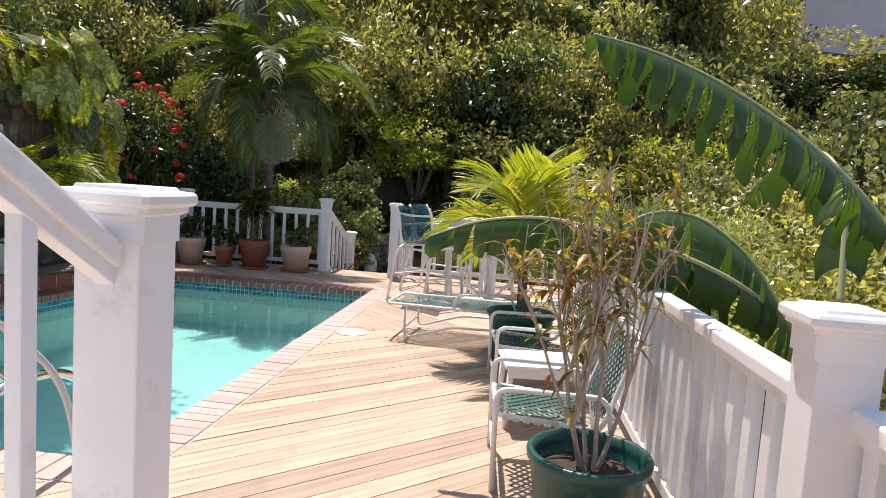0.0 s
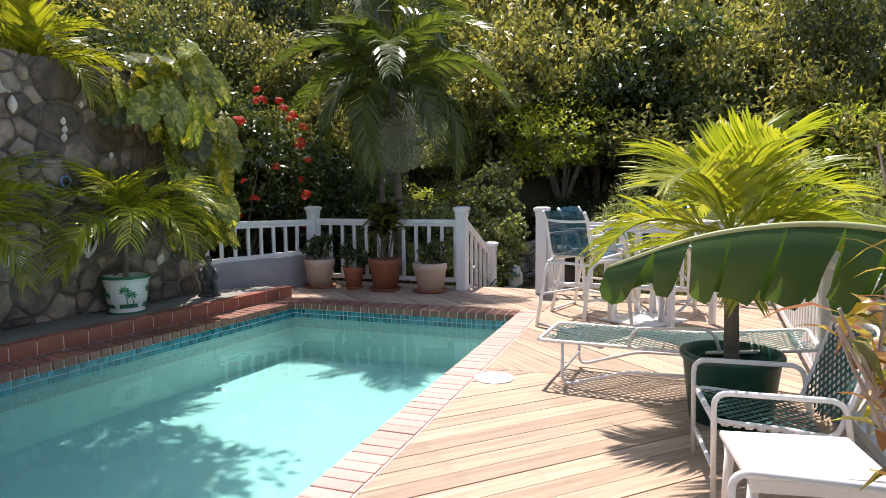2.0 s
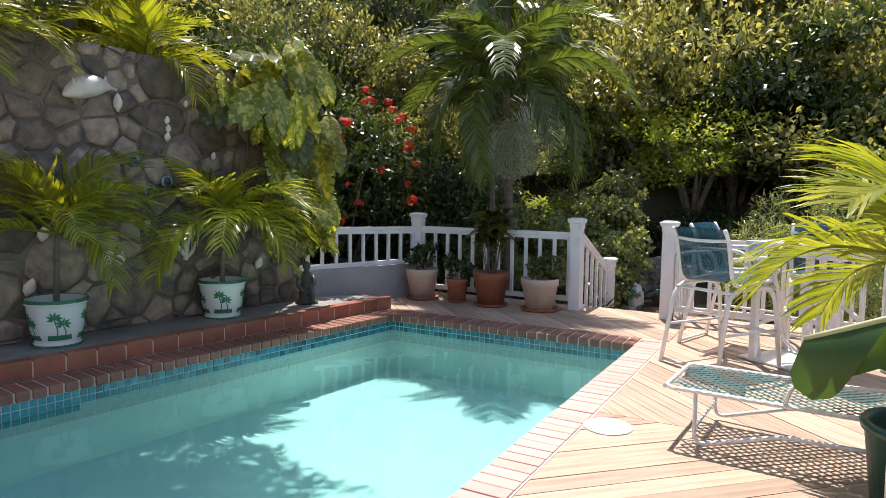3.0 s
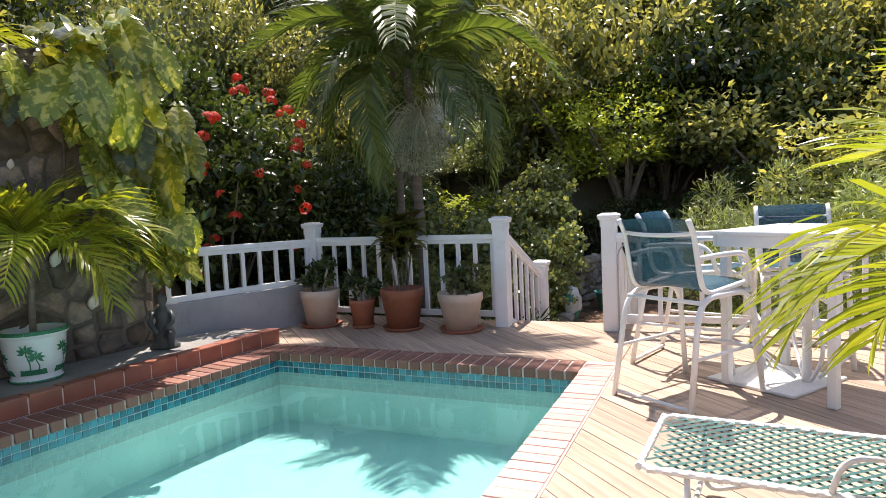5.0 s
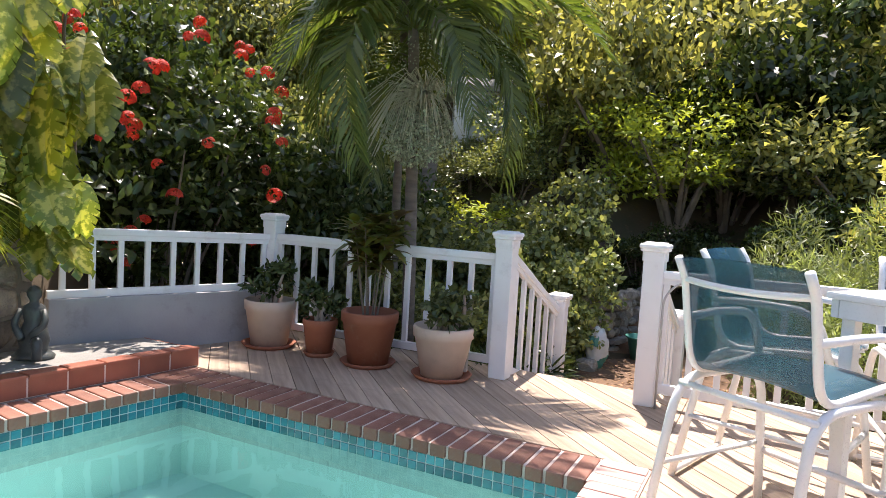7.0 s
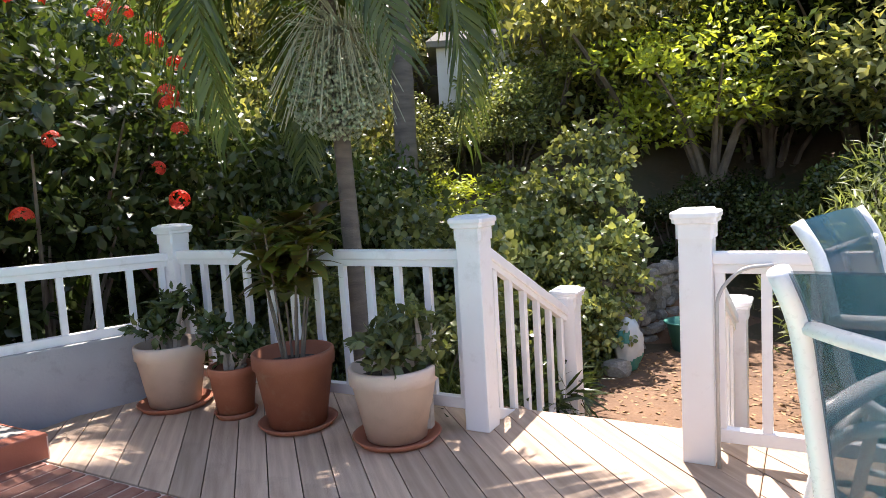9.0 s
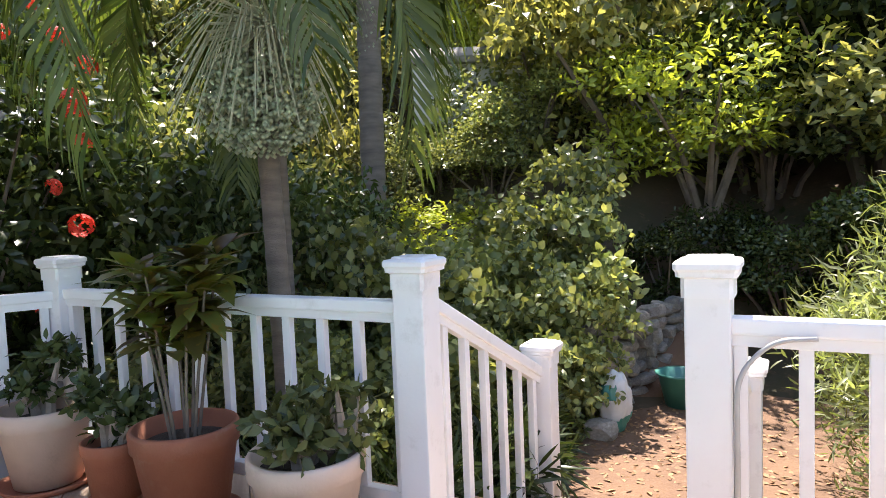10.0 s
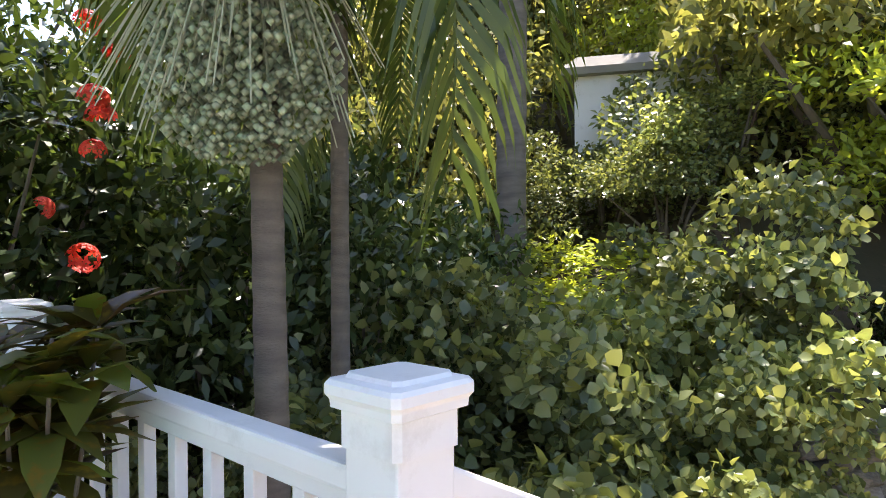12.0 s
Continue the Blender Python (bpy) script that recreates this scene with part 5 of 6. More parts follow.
# ---- shade trees above the wall: unseen crowns added to shade the pool ----
def shade_tree(x, y, dx, dy, seed):
    e = thing("tree", (x, y, 2.2), "slender grey-trunked tree above the rock wall, unseen crown added for shade", "tree")
    bm = bmesh.new()
    tube(bm, [(0, 0, -0.3), (0.02, 0.05, 1.2), (0.05, 0.1, 2.6), (dx * 0.7, dy * 0.7, 3.6)], 0.075, 10, 0.04)
    part("trunk", bm, BARK, e, smooth=True)
    bm = bmesh.new()
    rnd = random.Random(2)
    for k in range(12):
        a = k * 2.4
        tube(bm, [(-0.05, 0.2, 2.3 + 0.08 * k), (0.2 + 0.5 * math.cos(a), 0.0 + 0.5 * math.sin(a), 3.3), (dx + 1.0 * math.cos(a), dy + 1.0 * math.sin(a), 3.7 + 0.3 * rnd.random())], 0.03, 6, 0.008)
    part("limbs", bm, BARK, e)
    rng = np.random.default_rng(seed)
    n = 4500
    P, way, c = clumps(rng, n, 44, 1.05, 0.38, 0.5, 0)
    P += np.array([dx, dy, 3.9])
    leaf_mesh("crown", LEAF_HILL, P, unit(way + rng.normal(size=way.shape) * 0.7), unit(rng.normal(size=way.shape) * 0.5 + np.array([0, 0, 0.8])), rng.uniform(0.10, 0.17, n), rng.uniform(0.05, 0.08, n), False, 0.2, e)


# crown offsets are set by where their shadows fall on the pool
shade_tree(-6.68, 7.2, 1.1, 0.1, 4)
shade_tree(-7.5, 5.4, 1.75, 0.75, 5)
shade_tree(-7.4, 6.7, 2.1, 1.2, 6)

# ---- banana ----
def banana_leaf(parent, mid, width, hang, seed, fine=0):
    rnd = random.Random(seed)
    pts = [Vector(p) for p in rounded(mid, 0.5, 8)]
    # even stations along the midrib
    total = sum((b - a).length for a, b in zip(pts, pts[1:]))
    out, acc, want, n = [pts[0]], 0.0, 0.0, 64
    for a, b in zip(pts, pts[1:]):
        l = (b - a).length
        while acc + l >= want + total / n and len(out) <= n:
            want += total / n
            out.append(a + (b - a) * ((want - acc) / l))
        acc += l
    pts = out
    n = len(pts) - 1
    bm = bmesh.new()
    tube(bm, pts, 0.022, 8, 0.005)
    leaf = part("midrib", bm, MIDRIB, parent, "pale midrib", smooth=True)
    verts, faces = [], []
    for s in (1, -1):
        i = 6
        while i < n:
            j = min(n, i + (1 if fine and rnd.random() < 0.6 else rnd.choice((2, 3, 3, 4, 6))))
            short = rnd.uniform(0.70, 1.0)
            lag = rnd.uniform(-0.02, 0.035)
            rows = []
            for k in range(i, j + 1):
                t = k / n
                d = (pts[min(k + 1, n)] - pts[max(k - 1, 0)]).normalized()
                side = Vector((0, 0, 1)).cross(d).normalized() * s
                w = width * min(1, math.sin(math.pi * min(1, 0.08 + 0.90 * t)) ** 0.55 + 0.05) * short * (0.94 if k in (i, j) else 1.0)
                row = []
                for u in np.linspace(0, 1, 6):
                    a = hang * (0.5 + 0.55 * u)
                    gap = (0.011 if k == i else -0.011 if k == j else 0) * u * 2
                    row.append(pts[k] + d * gap + side * (w * u * math.cos(a)) + Vector((0, 0, -1)) * (w * u * math.sin(a)) + d * (w * u * 0.25 + lag * u) + Vector((0, 0, 0.012 * math.sin(k * 1.7) * u)))
                rows.append(row)
            base = len(verts)
            for row in rows:
                verts += [tuple(v) for v in row]
            for r in range(len(rows) - 1):
                for u in range(5):
                    q = base + r * 6 + u
                    faces.append((q, q + 1, q + 7, q + 6))
            i = j
    raw_mesh("blade", verts, faces, BANANA, leaf, "torn green banana blade", smooth=True)


def banana_plant():
    e = thing("banana_plant", (1.75, 4.5, -0.5), "banana plant with large torn leaves leaning over the railing", "banana plant")
    inv = Matrix.Translation((-1.75, -4.5, 0.5))
    go = lambda pts: [inv @ Vector(p) for p in pts]
    bm = bmesh.new()
    tube(bm, go([(1.75, 4.5, -0.6), (1.73, 4.5, 0.0), (1.71, 4.5, 0.4)]), 0.11, 12, 0.04)
    part("stem", bm, LEAF_BRIGHT, e, smooth=True)
    banana_leaf(e, go([(1.62, 4.45, 0.75), (1.15, 4.2, 1.05), (0.62, 4.02, 1.24), (0.08, 3.92, 1.33), (-0.24, 3.9, 1.29), (-0.51, 3.9, 1.18)]), 0.29, 1.42, 3)
    banana_leaf(e, go([(1.70, 4.5, 0.35), (1.55, 4.42, 0.80), (1.28, 4.4, 1.18), (0.98, 4.36, 1.38), (0.72, 4.3, 1.40), (0.50, 4.2, 1.28)]), 0.44, 1.1, 4)
    banana_leaf(e, go([(2.05, 4.27, 1.15), (1.868, 4.2, 1.44), (1.45, 4.06, 1.77), (0.968, 3.9, 2.02), (0.55, 3.72, 2.15), (0.20, 3.6, 2.20)]), 0.40, 1.2, 5, 1)
    banana_leaf(e, go([(1.9, 4.6, 0.9), (2.0, 4.9, 1.6), (2.05, 5.4, 1.9), (2.0, 6.0, 1.85), (1.9, 6.5, 1.5)]), 0.32, 0.9, 6)


banana_plant()

# ---- pothos on the wall ----
def pothos_leaf_mesh(seed):
    """A heart-shaped leaf with slits between its lobes, tip along +x."""
    rnd = random.Random(seed)
    verts = [(0, 0, 0), (0.25, 0, -0.006), (0.5, 0, -0.02), (0.75, 0, -0.05), (1.0, 0, -0.13)]
    faces = []
    stations = np.linspace(-0.10, 0.93, 9)
    for s in (1, -1):
        for i in range(8):
            a, b = stations[i], stations[i + 1]
            cut = 0.035 if i > 1 else 0.0
            wa = 0.31 * math.sin(math.pi * min(1, (a + 0.16) / 1.18)) ** 0.7
            wb = 0.31 * math.sin(math.pi * min(1, (b + 0.16) / 1.18)) ** 0.7
            k = rnd.uniform(0.9, 1.0)
            n = len(verts)
            ax, bx = max(a, 0), max(b, 0.02)
            verts += [(ax, 0, -0.13 * ax ** 2.2), (bx, 0, -0.13 * bx ** 2.2), (b + 0.10 * (i > 0) * 0.7, s * wb * k * 0.6, 0.05 - 0.15 * b * b), (a + 0.10 * (i > 0) * 0.7, s * wa * k * 0.6, 0.05 - 0.15 * a * a), (b - cut + 0.14 * (i > 0), s * wb * k, 0.02 - 0.2 * b * b), (a + 0.14 * (i > 0), s * wa * k, 0.02 - 0.2 * a * a)]
            f = [(n, n + 1, n + 2, n + 3), (n + 3, n + 2, n + 4, n + 5)]
            faces += f if s > 0 else [q[::-1] for q in f]
    me = bpy.data.meshes.new("leaf")
    me.from_pydata(verts[0:0] + verts, [], faces)
    me.materials.append(POTHOS)
    me.shade_smooth()
    return me


def pothos():
    e = thing("climbing_pothos", (-5.9, 8.0, 0.13), "giant variegated pothos hanging over the end of the rock wall", "climbing plant")
    kinds = [pothos_leaf_mesh(s) for s in (1, 2, 3)]
    rnd = random.Random(12)
    for k in range(66):
        z = 3.05 - 2.0 * rnd.random() ** 1.25
        y = rnd.gauss(8.05, 0.36) if z > 1.9 else rnd.gauss(8.22, 0.25)
        y = max(7.3, min(8.95, y))
        out = rnd.uniform(0.08, 0.62) * (1.0 if z < 2.9 else 0.7)
        x = wall_face(min(y, 8.7)) + out
        size = rnd.uniform(0.38, 0.66) * (1.0 if z > 1.6 else 0.8)
        down = rnd.uniform(38, 86) if z < 2.85 else rnd.uniform(10, 60)
        o = new("leaf", rnd.choice(kinds))
        o.parent = e
        o.matrix_local = Matrix.Translation((x + 5.9, y - 8.0, z - 0.13)) @ pose(0, 0, 0, 0, 0, rnd.uniform(-80, 15)) @ pose(0, 0, 0, rnd.uniform(-42, 42), down, 0) @ Matrix.Scale(size, 4)
    bm = bmesh.new()
    for k in range(9):
        y = 7.7 + 0.12 * k
        x = wall_face(min(y, 8.5)) + 0.09 + 0.02 * (k % 3)
        tube(bm, [(x + 5.9, y - 8.0 + 0.05 * math.sin(z * 4 + k), z - 0.13) for z in np.linspace(0.9 + 0.1 * (k % 4), 2.9, 12)], 0.016, 6, 0.010)
    part("vine", bm, BARK, e, smooth=True)


pothos()

# ---- red flowering bush ----
def ixora():
    e = random_bush("flowering_bush", "dark glossy bush covered with red flower heads", LEAF_DARK, 21, 6500, 46, 1.25, 0.36, (0.10, 0.17), (0.045, 0.075), True, 1.35, up=1.75, stems=12)
    e.matrix_world = pose(-6.75, 10.25, -0.45)
    bm = bmesh.new()
    rnd = random.Random(7)
    for k in range(34):
        a, b = rnd.uniform(0, 6.28), math.acos(rnd.uniform(0.1, 1))
        q = Vector((math.cos(a) * math.sin(b), math.sin(a) * math.sin(b), math.cos(b))) * 0.07
        t = q.normalized()
        u = t.orthogonal().normalized()
        v = t.cross(u)
        for j in range(4):
            w = u * math.cos(j * 1.57 + k) + v * math.sin(j * 1.57 + k)
            x = w.cross(t)
            bm.faces.new([bm.verts.new(p) for p in (q, q + w * 0.016 + x * 0.009, q + w * 0.030 - t * 0.004, q + w * 0.016 - x * 0.009)])
    first = part("flower_head", bm, PETAL, e, "red flower head")
    first.matrix_local = pose(0.9, -0.55, 1.7)
    for k in range(52):
        a = rnd.uniform(-2.4, 0.7)
        z = rnd.uniform(0.9, 3.3)
        r = 1.30 * math.sqrt(max(0.15, 1 - ((z - 1.8) / 2.0) ** 2)) * rnd.uniform(0.82, 1.05)
        again(first, pose(r * math.cos(a), r * math.sin(a), z, rnd.uniform(-40, 40), rnd.uniform(-10, 60), rnd.uniform(0, 360)) @ Matrix.Scale(rnd.uniform(0.7, 1.15), 4))


ixora()

# ---- pot plants ----
def small_shrub(at, seed, r, h, mat, label, L=(0.05, 0.09), leaves=420):
    e = random_bush("potted_shrub", label, mat, seed, leaves, 14, r, r * 0.45, L, (L[0] * 0.5, L[1] * 0.55), True, h / r * 0.5, up=h * 0.5, stems=9, category="shrub", bark=TWIG)
    e.matrix_world = pose(*at)


small_shrub((-5.08, 10.09, 0.355), 31, 0.20, 0.34, LEAF_DARK, "dark leafy shrub in the cream pot")
small_shrub((-4.54, 10.09, 0.27), 32, 0.15, 0.34, LEAF_DARK, "small leafy shrub in the small terracotta pot", leaves=300)
small_shrub((-3.41, 10.13, 0.345), 33, 0.20, 0.26, LEAF_HEART, "bright leafy shrub in the large cream pot")
small_shrub((-3.26, 10.19, 0.36), 36, 0.10, 0.42, LEAF_HEART, "upright leafy shoot in the large cream pot", leaves=130)


def broad_croton():
    e = thing("croton", (-4.06, 10.10, 0.375), "broad-leaved croton in the large terracotta pot", "croton")
    rng = np.random.default_rng(14)
    bm = bmesh.new()
    tips = []
    for k in range(8):
        a = k * 2.4
        t = Vector((0.20 * math.cos(a), 0.16 * math.sin(a), 0.50 + 0.34 * rng.random()))
        tube(bm, [(0.05 * math.cos(a), 0.05 * math.sin(a), -0.05), (0.10 * math.cos(a), 0.09 * math.sin(a), 0.25), t], 0.008, 6, 0.005)
        tips.append(t)
    part("branching", bm, BARK, e)
    n = 210
    which = rng.integers(0, len(tips), n)
    back = rng.random(n) ** 1.6 * 0.45
    P = np.array([tuple(t) for t in tips])[which]
    P = P - back[:, None] * np.concatenate([P[:, :2] * 1.2, np.ones((n, 1)) * 0.75], 1)
    a = rng.uniform(0, 6.28, n)
    D = np.stack([np.cos(a), np.sin(a), rng.uniform(-0.3, 1.1, n)], 1)
    N = unit(np.stack([-np.cos(a) * 0.6, -np.sin(a) * 0.6, np.ones(n)], 1))
    leaf_mesh("leaves", CROTON_BROAD, P, D, N, rng.uniform(0.15, 0.26, n), rng.uniform(0.06, 0.11, n), True, 0.3, e)


broad_croton()


def twiggy_croton():
    e = thing("croton", (0.325, 3.14, 0.315), "tall twiggy croton with narrow mottled leaves in the green pot", "croton")
    rnd = random.Random(19)
    bm = bmesh.new()
    tips = []

    def grow(p, d, r, level):
        n = 4
        step = rnd.uniform(0.18, 0.42) - 0.03 * level
        pts = [p]
        for k in range(n):
            d = (d + Vector((rnd.uniform(-0.16, 0.16), rnd.uniform(-0.16, 0.16), 0.07))).normalized()
            pts.append(pts[-1] + d * step / n)
        tube(bm, pts, r, 6, r * 0.7)
        tips.append((pts[-1], d, level))
        if level < 3:
            for k in range(2 if level else 3):
                grow(pts[-1], (d + Vector((rnd.uniform(-0.55, 0.55), rnd.uniform(-0.55, 0.55), 0.30))).normalized(), r * 0.68, level + 1)
        if level == 1 and rnd.random() < 0.6:
            grow(pts[2], (d + Vector((rnd.uniform(-0.7, 0.7), rnd.uniform(-0.7, 0.7), 0.1))).normalized(), r * 0.6, 2)

    for k in range(5):
        a = k * 1.26 + 0.3
        grow(Vector((0.03 * math.cos(a), 0.03 * math.sin(a), -0.02)), Vector(((0.25 + 0.2 * (k % 2)) * math.cos(a), (0.25 + 0.2 * (k % 2)) * math.sin(a), 1)).normalized(), 0.013, 0)
    part("branching", bm, TWIG, e, "grey bare branches")["kind"] = "stuff"
    rng = np.random.default_rng(20)
    P, D, N = [], [], []
    for p, d, level in tips:
        if level < 1 or rnd.random() < 0.3:
            continue
        for k in range((0, 2, 4, 6)[level]):
            a = rng.uniform(0, 6.28)
            way = np.array([math.cos(a), math.sin(a), rng.uniform(-0.45, 0.9)])
            P.append(np.array(p) - np.array(d) * rng.uniform(0, 0.16))
            D.append(way)
            N.append(np.array([-math.cos(a) * 0.5, -math.sin(a) * 0.5, 1.0]))
    n = len(P)
    e.scale = (0.92, 0.92, 1.15)
    e.rotation_euler = (0, 0, radians(150))
    leaf_mesh("leaves", CROTON, np.array(P), np.array(D), np.array(N), rng.uniform(0.08, 0.17, n), rng.uniform(0.018, 0.034, n), True, 0.35, e)


twiggy_croton()

# ---- shrubs of the slope ----
KINDS = [
    random_bush("shrub", "dense green hillside shrub", LEAF_HILL, 41, 2700, 17, 0.95, 0.42, (0.07, 0.13), (0.04, 0.07), False, group="hillside shrubs"),
    random_bush("shrub", "dense green hillside shrub", LEAF_HILL, 42, 2700, 14, 0.95, 0.46, (0.07, 0.12), (0.04, 0.07), False, group="hillside shrubs"),
    random_bush("shrub", "glossy dark green hillside shrub", LEAF_HEART, 43, 2600, 16, 0.95, 0.42, (0.08, 0.13), (0.05, 0.08), False, group="hillside shrubs"),
]
KINDS.append(random_bush("shrub", "dark green hillside shrub in the scrub", LEAF_DARK, 48, 2400, 14, 0.95, 0.45, (0.08, 0.14), (0.04, 0.07), False, group="hillside shrubs"))
NEAR = [
    random_bush("shrub", "fine-leaved green shrub near the railing", LEAF_HILL, 51, 4700, 20, 0.95, 0.40, (0.05, 0.09), (0.028, 0.045), False, group="fine-leaved shrubs"),
    random_bush("shrub", "fine-leaved dark shrub near the railing", LEAF_HEART, 52, 4700, 18, 0.95, 0.40, (0.05, 0.085), (0.035, 0.055), False, group="fine-leaved shrubs"),
]
# shade behind the railing is put into this shrub's dark leaf colour
SHADE_SHRUB = random_bush("shrub", "glossy-leaved shrub behind the railing, dark leaves standing in for shade", LEAF_DARK, 53, 4300, 18, 0.95, 0.40, (0.06, 0.10), (0.03, 0.05), False, group="dark shrubs by the rock wall")
BRIGHT = random_bush("bright_shrub", "rounded yellow-green shrub on the slope", LEAF_BRIGHT, 44, 4200, 30, 1.0, 0.34, (0.06, 0.10), (0.03, 0.045), False, 0.7, group="yellow-green shrubs")
HEART = random_bush("broadleaf_shrub", "broad-leaved shrub beside the steps", LEAF_HEART, 45, 4400, 48, 0.85, 0.24, (0.055, 0.09), (0.05, 0.08), True, 0.9, group="broad-leaved shrubs by the steps")
OLEANDER = random_bush("oleander_bush", "pale narrow-leaved oleander bush beyond the railing", LEAF_GREY, 46, 5000, 26, 0.75, 0.32, (0.06, 0.105), (0.010, 0.017), True, 1.0, flat=0.2, group="oleanders by the path")
UNDER = random_bush("fern_clump", "dark low leafy clump beside the steps", LEAF_DARK, 47, 900, 14, 0.4, 0.18, (0.16, 0.30), (0.02, 0.035), True, 0.6, group="low clumps by the steps", category="plant")


def put(kind, x, y, s, dz=0.0, turn=0.0, tall=1.0):
    copy_thing(kind, pose(x, y, ground_z(x, y) + dz, 0, 0, turn) @ Matrix.Diagonal((s, s, s * tall, 1)))


rnd = random.Random(77)
for k in KINDS:
    k.matrix_world = pose(-9 - 3 * KINDS.index(k), 13.2, ground_z(-9 - 3 * KINDS.index(k), 13.2)) @ Matrix.Scale(1.4, 4)
NEAR[0].matrix_world = pose(-7.9, 14.2, ground_z(-7.9, 14.2)) @ Matrix.Scale(1.2, 4)
SHADE_SHRUB.matrix_world = pose(-6.6, 12.3, -0.5) @ Matrix.Scale(1.2, 4)
NEAR[1].matrix_world = pose(-5.4, 13.0, -0.5) @ Matrix.Scale(1.1, 4)
BRIGHT.matrix_world = pose(-2.6, 16.2, ground_z(-2.6, 16.2) + 0.8) @ Matrix.Diagonal((1.42, 1.3, 1.25, 1))
HEART.matrix_world = pose(-4.25, 12.1, -0.5) @ Matrix.Scale(1.05, 4)
OLEANDER.matrix_world = pose(-0.45, 12.6, -0.5) @ Matrix.Scale(1.05, 4)
UNDER.matrix_world = pose(-3.3, 11.3, -0.5)

y = 13.6
row = 0
while y < 46:
    s = min(2.9, 0.95 + 0.062 * (y - 12))
    step = 1.55 * s
    x = -28 if y > 20 else -18
    x += (row % 2) * step * 0.5
    while x < min(30, 0.62 * y + 1.5):
        px, py = x + rnd.uniform(-0.3, 0.3) * step, y + rnd.uniform(-0.25, 0.25) * step
        hollow = -3.5 < px < 0.0 and py < 15.2
        lawn = -4.4 < px < -3.6 and py < 14.3
        if not hollow and not lawn and not (-3.9 < px < -0.8 and 14.3 < py < 16.6) and not (-7.6 < px < -5.4 and 15.2 < py < 18.6):
            kind = BRIGHT if rnd.random() < 0.08 else rnd.choice(KINDS if s > 1.5 else NEAR)
            low = y > 16.5 and 0.31 < px / py < 0.60 or -6.6 < px < -3.2 and py < 17.5
            if not (10 < px < 21 and 29 < py < 37.5):
                put(kind, px, py, s * (1.0 if low else rnd.uniform(0.8, 1.4)), -0.3 * s, rnd.uniform(0, 360), 0.5 if low else rnd.uniform(0.85, 1.5))
        x += step * rnd.uniform(0.85, 1.15)
    y += 1.22 * s
    row += 1

for x, yy, s in ((-7.6, 9.6, 1.1), (-7.4, 11.2, 1.2), (-8.6, 10.4, 1.4), (-6.4, 11.9, 1.1), (-9.6, 9.0, 1.3), (-5.6, 12.6, 0.95), (-10.8, 10.8, 1.6), (-12.5, 9.5, 1.7), (-7.2, 12.8, 1.2), (-10, 12.2, 1.5), (-14, 11.5, 1.9)):
    put(SHADE_SHRUB, x, yy, s, -0.1, rnd.uniform(0, 360), 1.3)
for x, yy, s in ((-8.4, 7.6, 1.2), (-8.0, 5.6, 1.1), (-7.6, 3.8, 1.0), (-9.6, 6.4, 1.4), (-9.4, 4.2, 1.4), (-10.5, 8.0, 1.6), (-11.8, 5.0, 1.9), (-12.5, 7.2, 2.0), (-15, 6.0, 2.4), (-14, 3.5, 2.2)):
    put(rnd.choice(NEAR), x, yy, s, -0.2, rnd.uniform(0, 360), 1.2)
for x, yy, s in ((-5.0, 12.7, 1.0), (-4.15, 13.3, 0.9), (-4.7, 11.5, 0.6), (-3.95, 11.35, 0.6), (-3.9, 14.4, 0.95), (-5.4, 11.4, 0.7), (-3.62, 12.95, 0.74), (-3.42, 13.35, 0.62), (-3.75, 13.75, 0.95)):
    put(HEART, x, yy, s, 0, rnd.uniform(0, 360), 1.1)
for x, yy, s in ((0.6, 12.7, 1.05), (1.6, 12.4, 1.0), (-0.1, 13.6, 1.2), (1.3, 13.8, 1.2), (2.6, 12.8, 1.1), (2.4, 11.2, 0.9), (1.8, 9.6, 0.9), (2.2, 8.0, 1.0), (-0.95, 12.15, 0.85), (-0.75, 13.0, 1.1), (0.3, 11.7, 0.85)):
    put(OLEANDER, x, yy, s, 0, rnd.uniform(0, 360), 1.3)
for x, yy in ((-3.28, 11.7), (-3.35, 12.3), (-3.3, 10.9), (-4.3, 10.95), (-5.0, 10.95), (-3.7, 10.9)):
    put(UNDER, x, yy, rnd.uniform(0.7, 1.0), 0, rnd.uniform(0, 360))
for x, yy, s in ((3.4, 9.5, 1.2), (3.6, 7.2, 1.2), (3.9, 5.0, 1.2), (3.2, 6.0, 1.0), (5.4, 8.5, 1.6), (5.8, 11.0, 1.7), (3.6, 11.6, 1.3), (4.6, 13.0, 1.5), (6.5, 6.0, 1.6), (2.9, 3.2, 1.0), (8, 9, 2.0)):
    put(rnd.choice(NEAR), x, yy, s, -0.1, rnd.uniform(0, 360), 1.15)


# ---- house on the hilltop ----
def far_house():
    e = thing("house", (15.5, 33.5, 7.8), "pale pink house high on the hillside", "house")
    bm = bmesh.new()
    box(bm, (9, 6, 5.2), (0, 0, 2.6))
    part("wall", bm, PINK_STUCCO, e)
    bm = bmesh.new()
    prism(bm, [(-5, -3.6), (5, -3.6), (5, 3.6), (-5, 3.6)], 5.2, 6.6, 1.4)
    part("roof", bm, WHITE, e)
    for i in range(3):
        bm = bmesh.new()
        box(bm, (1.2, 0.1, 1.4), (-2.8 + 2.8 * i, -3.03, 3.4))
        w = part("window", bm, BLUE_GLASS, e)
        bm = bmesh.new()
        box(bm, (1.5, 0.16, 0.12), (-2.8 + 2.8 * i, -3.06, 2.62))
        part("sill", bm, WHITE, w)


far_house()


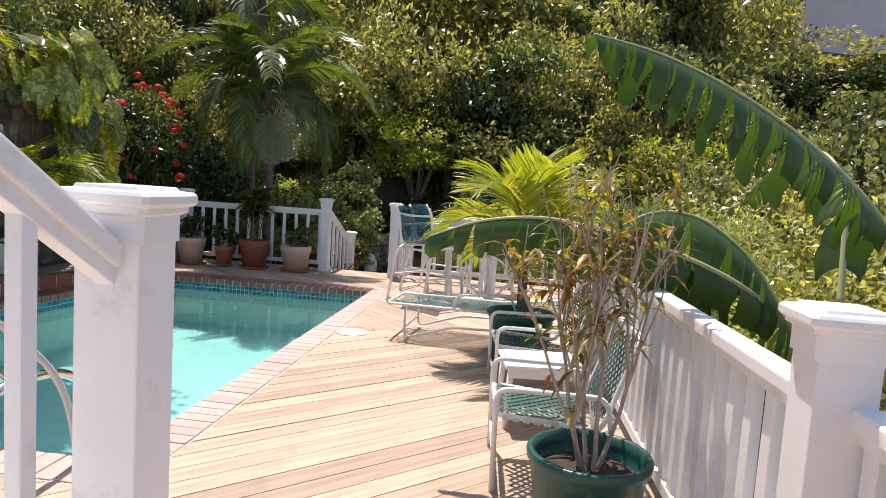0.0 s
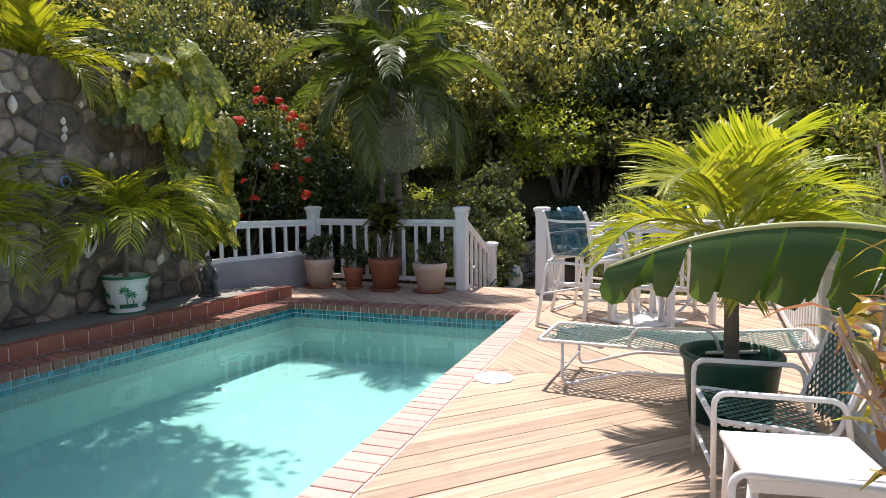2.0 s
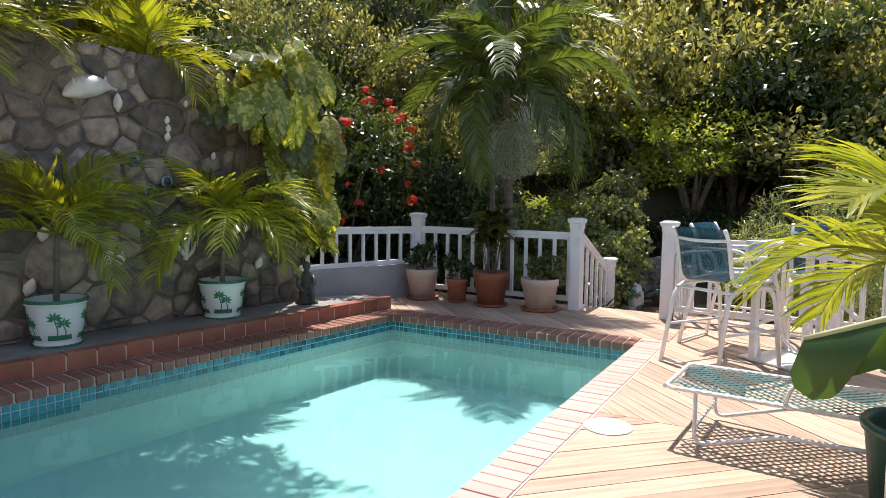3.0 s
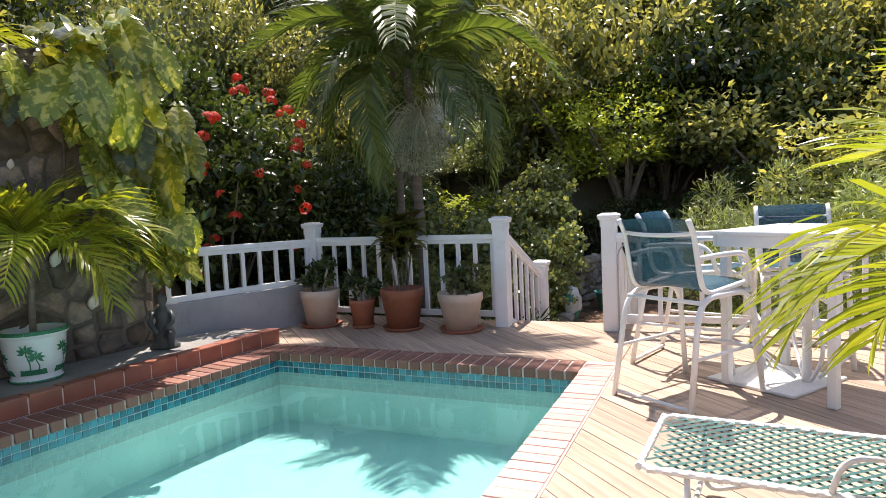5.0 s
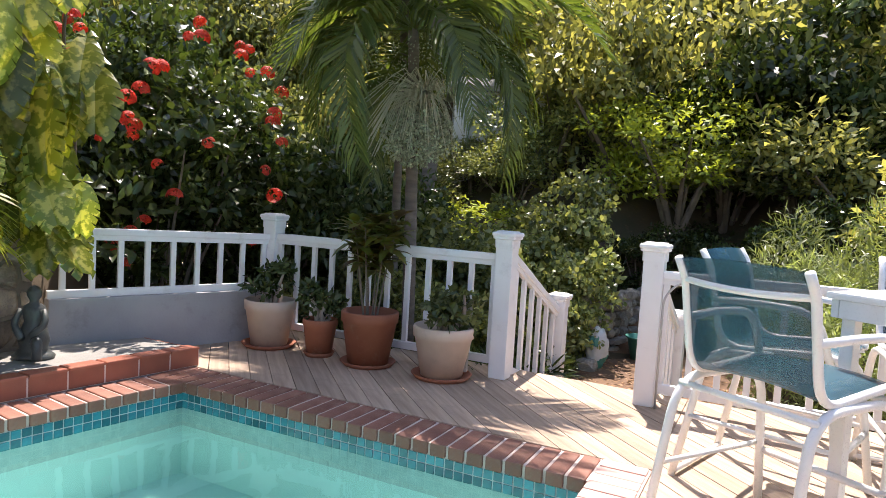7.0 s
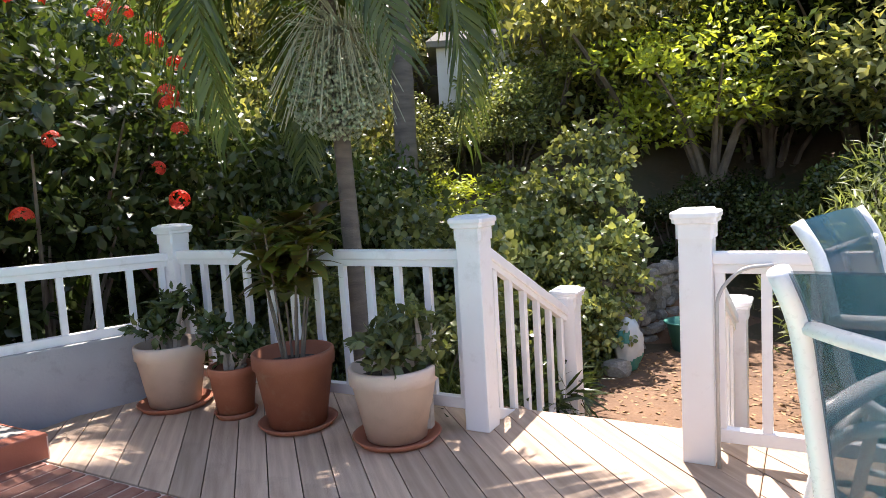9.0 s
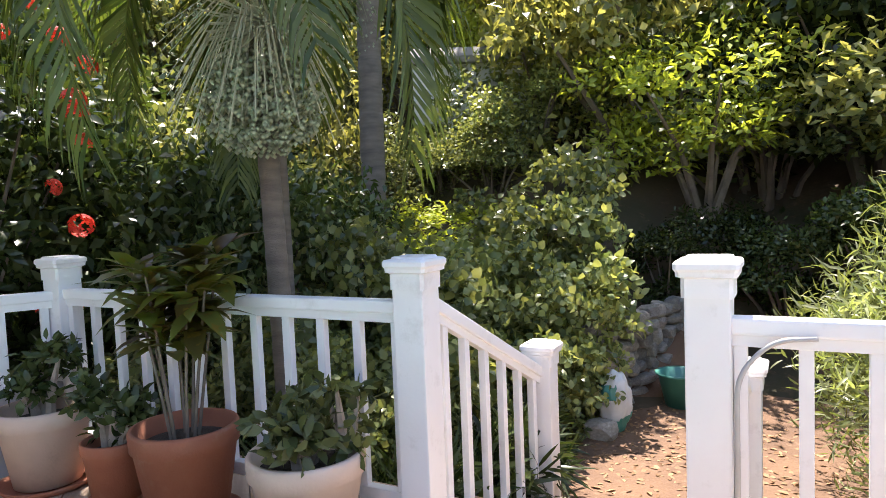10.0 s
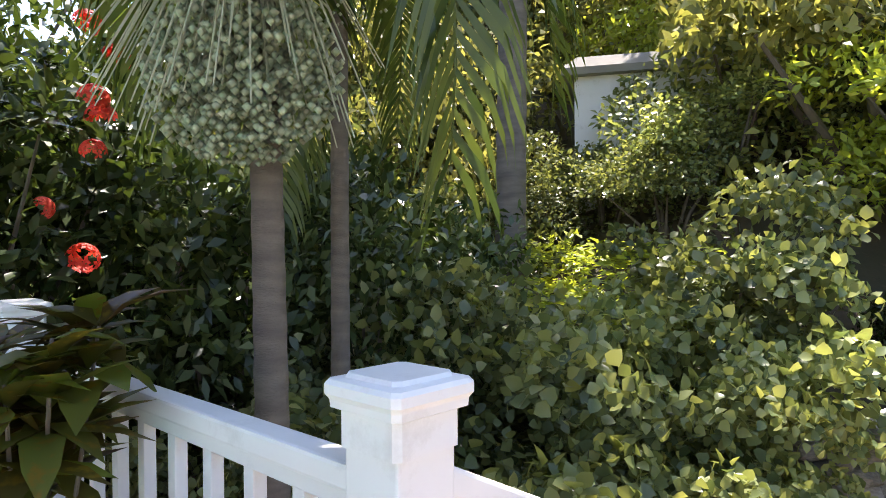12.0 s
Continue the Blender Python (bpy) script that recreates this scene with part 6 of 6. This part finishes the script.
def leaf_litter():
    rng = np.random.default_rng(61)
    n = 4200
    x, y = rng.uniform(-3.1, 1.2, n), rng.uniform(10.9, 15.2, n)
    z = np.array([ground_z(a, b) for a, b in zip(x, y)]) + 0.012
    a = rng.uniform(0, 6.28, n)
    N = unit(rng.normal(size=(n, 3)) * 0.25 + np.array([0, 0, 1.0]))
    ob = leaf_mesh("leaf_litter", LITTER, np.stack([x, y, z], 1), np.stack([np.cos(a), np.sin(a), rng.uniform(-0.1, 0.25, n)], 1), N, rng.uniform(0.03, 0.075, n), rng.uniform(0.018, 0.035, n), True, 0.1)
    tagged(ob, "brown dead leaves scattered over the garden path", "leaf litter", kind="stuff")


leaf_litter()
# dark-leaved shrubs added at the back to keep the hollow dark
for x, yy, s in ((-2.0, 17.6, 1.1), (-0.9, 17.4, 1.1), (0.2, 16.9, 1.1)):
    put(KINDS[3], x, yy, s, 0.2, rnd.uniform(0, 360), 1.2)
for x, yy, s in ((-0.80, 12.75, 1.2), (-0.1, 11.9, 0.75), (0.5, 11.6, 0.7)):
    put(OLEANDER, x, yy, s, 0, rnd.uniform(0, 360), 1.0)


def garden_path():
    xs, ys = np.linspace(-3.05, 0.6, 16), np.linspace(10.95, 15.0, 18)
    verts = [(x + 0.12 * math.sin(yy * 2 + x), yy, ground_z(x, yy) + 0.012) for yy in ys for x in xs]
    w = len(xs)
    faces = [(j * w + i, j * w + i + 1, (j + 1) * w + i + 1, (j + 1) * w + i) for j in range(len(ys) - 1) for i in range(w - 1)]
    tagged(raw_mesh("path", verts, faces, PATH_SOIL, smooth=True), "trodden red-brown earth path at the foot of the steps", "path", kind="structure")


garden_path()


def hut():
    e = thing("garden_hut", (-6.35, 17.9, 1.45), "small white hut among the shrubs on the slope", "hut", turn=28)
    bm = bmesh.new()
    box(bm, (1.7, 1.4, 2.0), (0, 0, 1.0))
    part("wall", bm, WHITE, e)
    bm = bmesh.new()
    prism(bm, [(-1.0, -0.85), (1.0, -0.85), (1.0, 0.85), (-1.0, 0.85)], 2.0, 2.25, 0.2)
    part("roof", bm, CONCRETE, e, "grey flat roof")


hut()
# dark-leaved shrubs added to fill the shaded hollow below the bright shrub
for x, yy, s in ((-2.5, 15.75, 0.62), (-1.75, 15.6, 0.7), (-1.0, 15.4, 0.75), (-0.2, 15.2, 0.8), (-2.9, 15.3, 0.5)):
    put(SHADE_SHRUB, x, yy, s, -0.15, rnd.uniform(0, 360), 0.95)
for x, yy, s in ((-7.2, 16.5, 0.9), (-6.2, 16.6, 0.75), (-5.3, 16.3, 0.8), (-6.7, 15.9, 0.7), (-4.9, 16.9, 1.0)):
    put(NEAR[1], x, yy, s, -0.1, rnd.uniform(0, 360), 0.9)
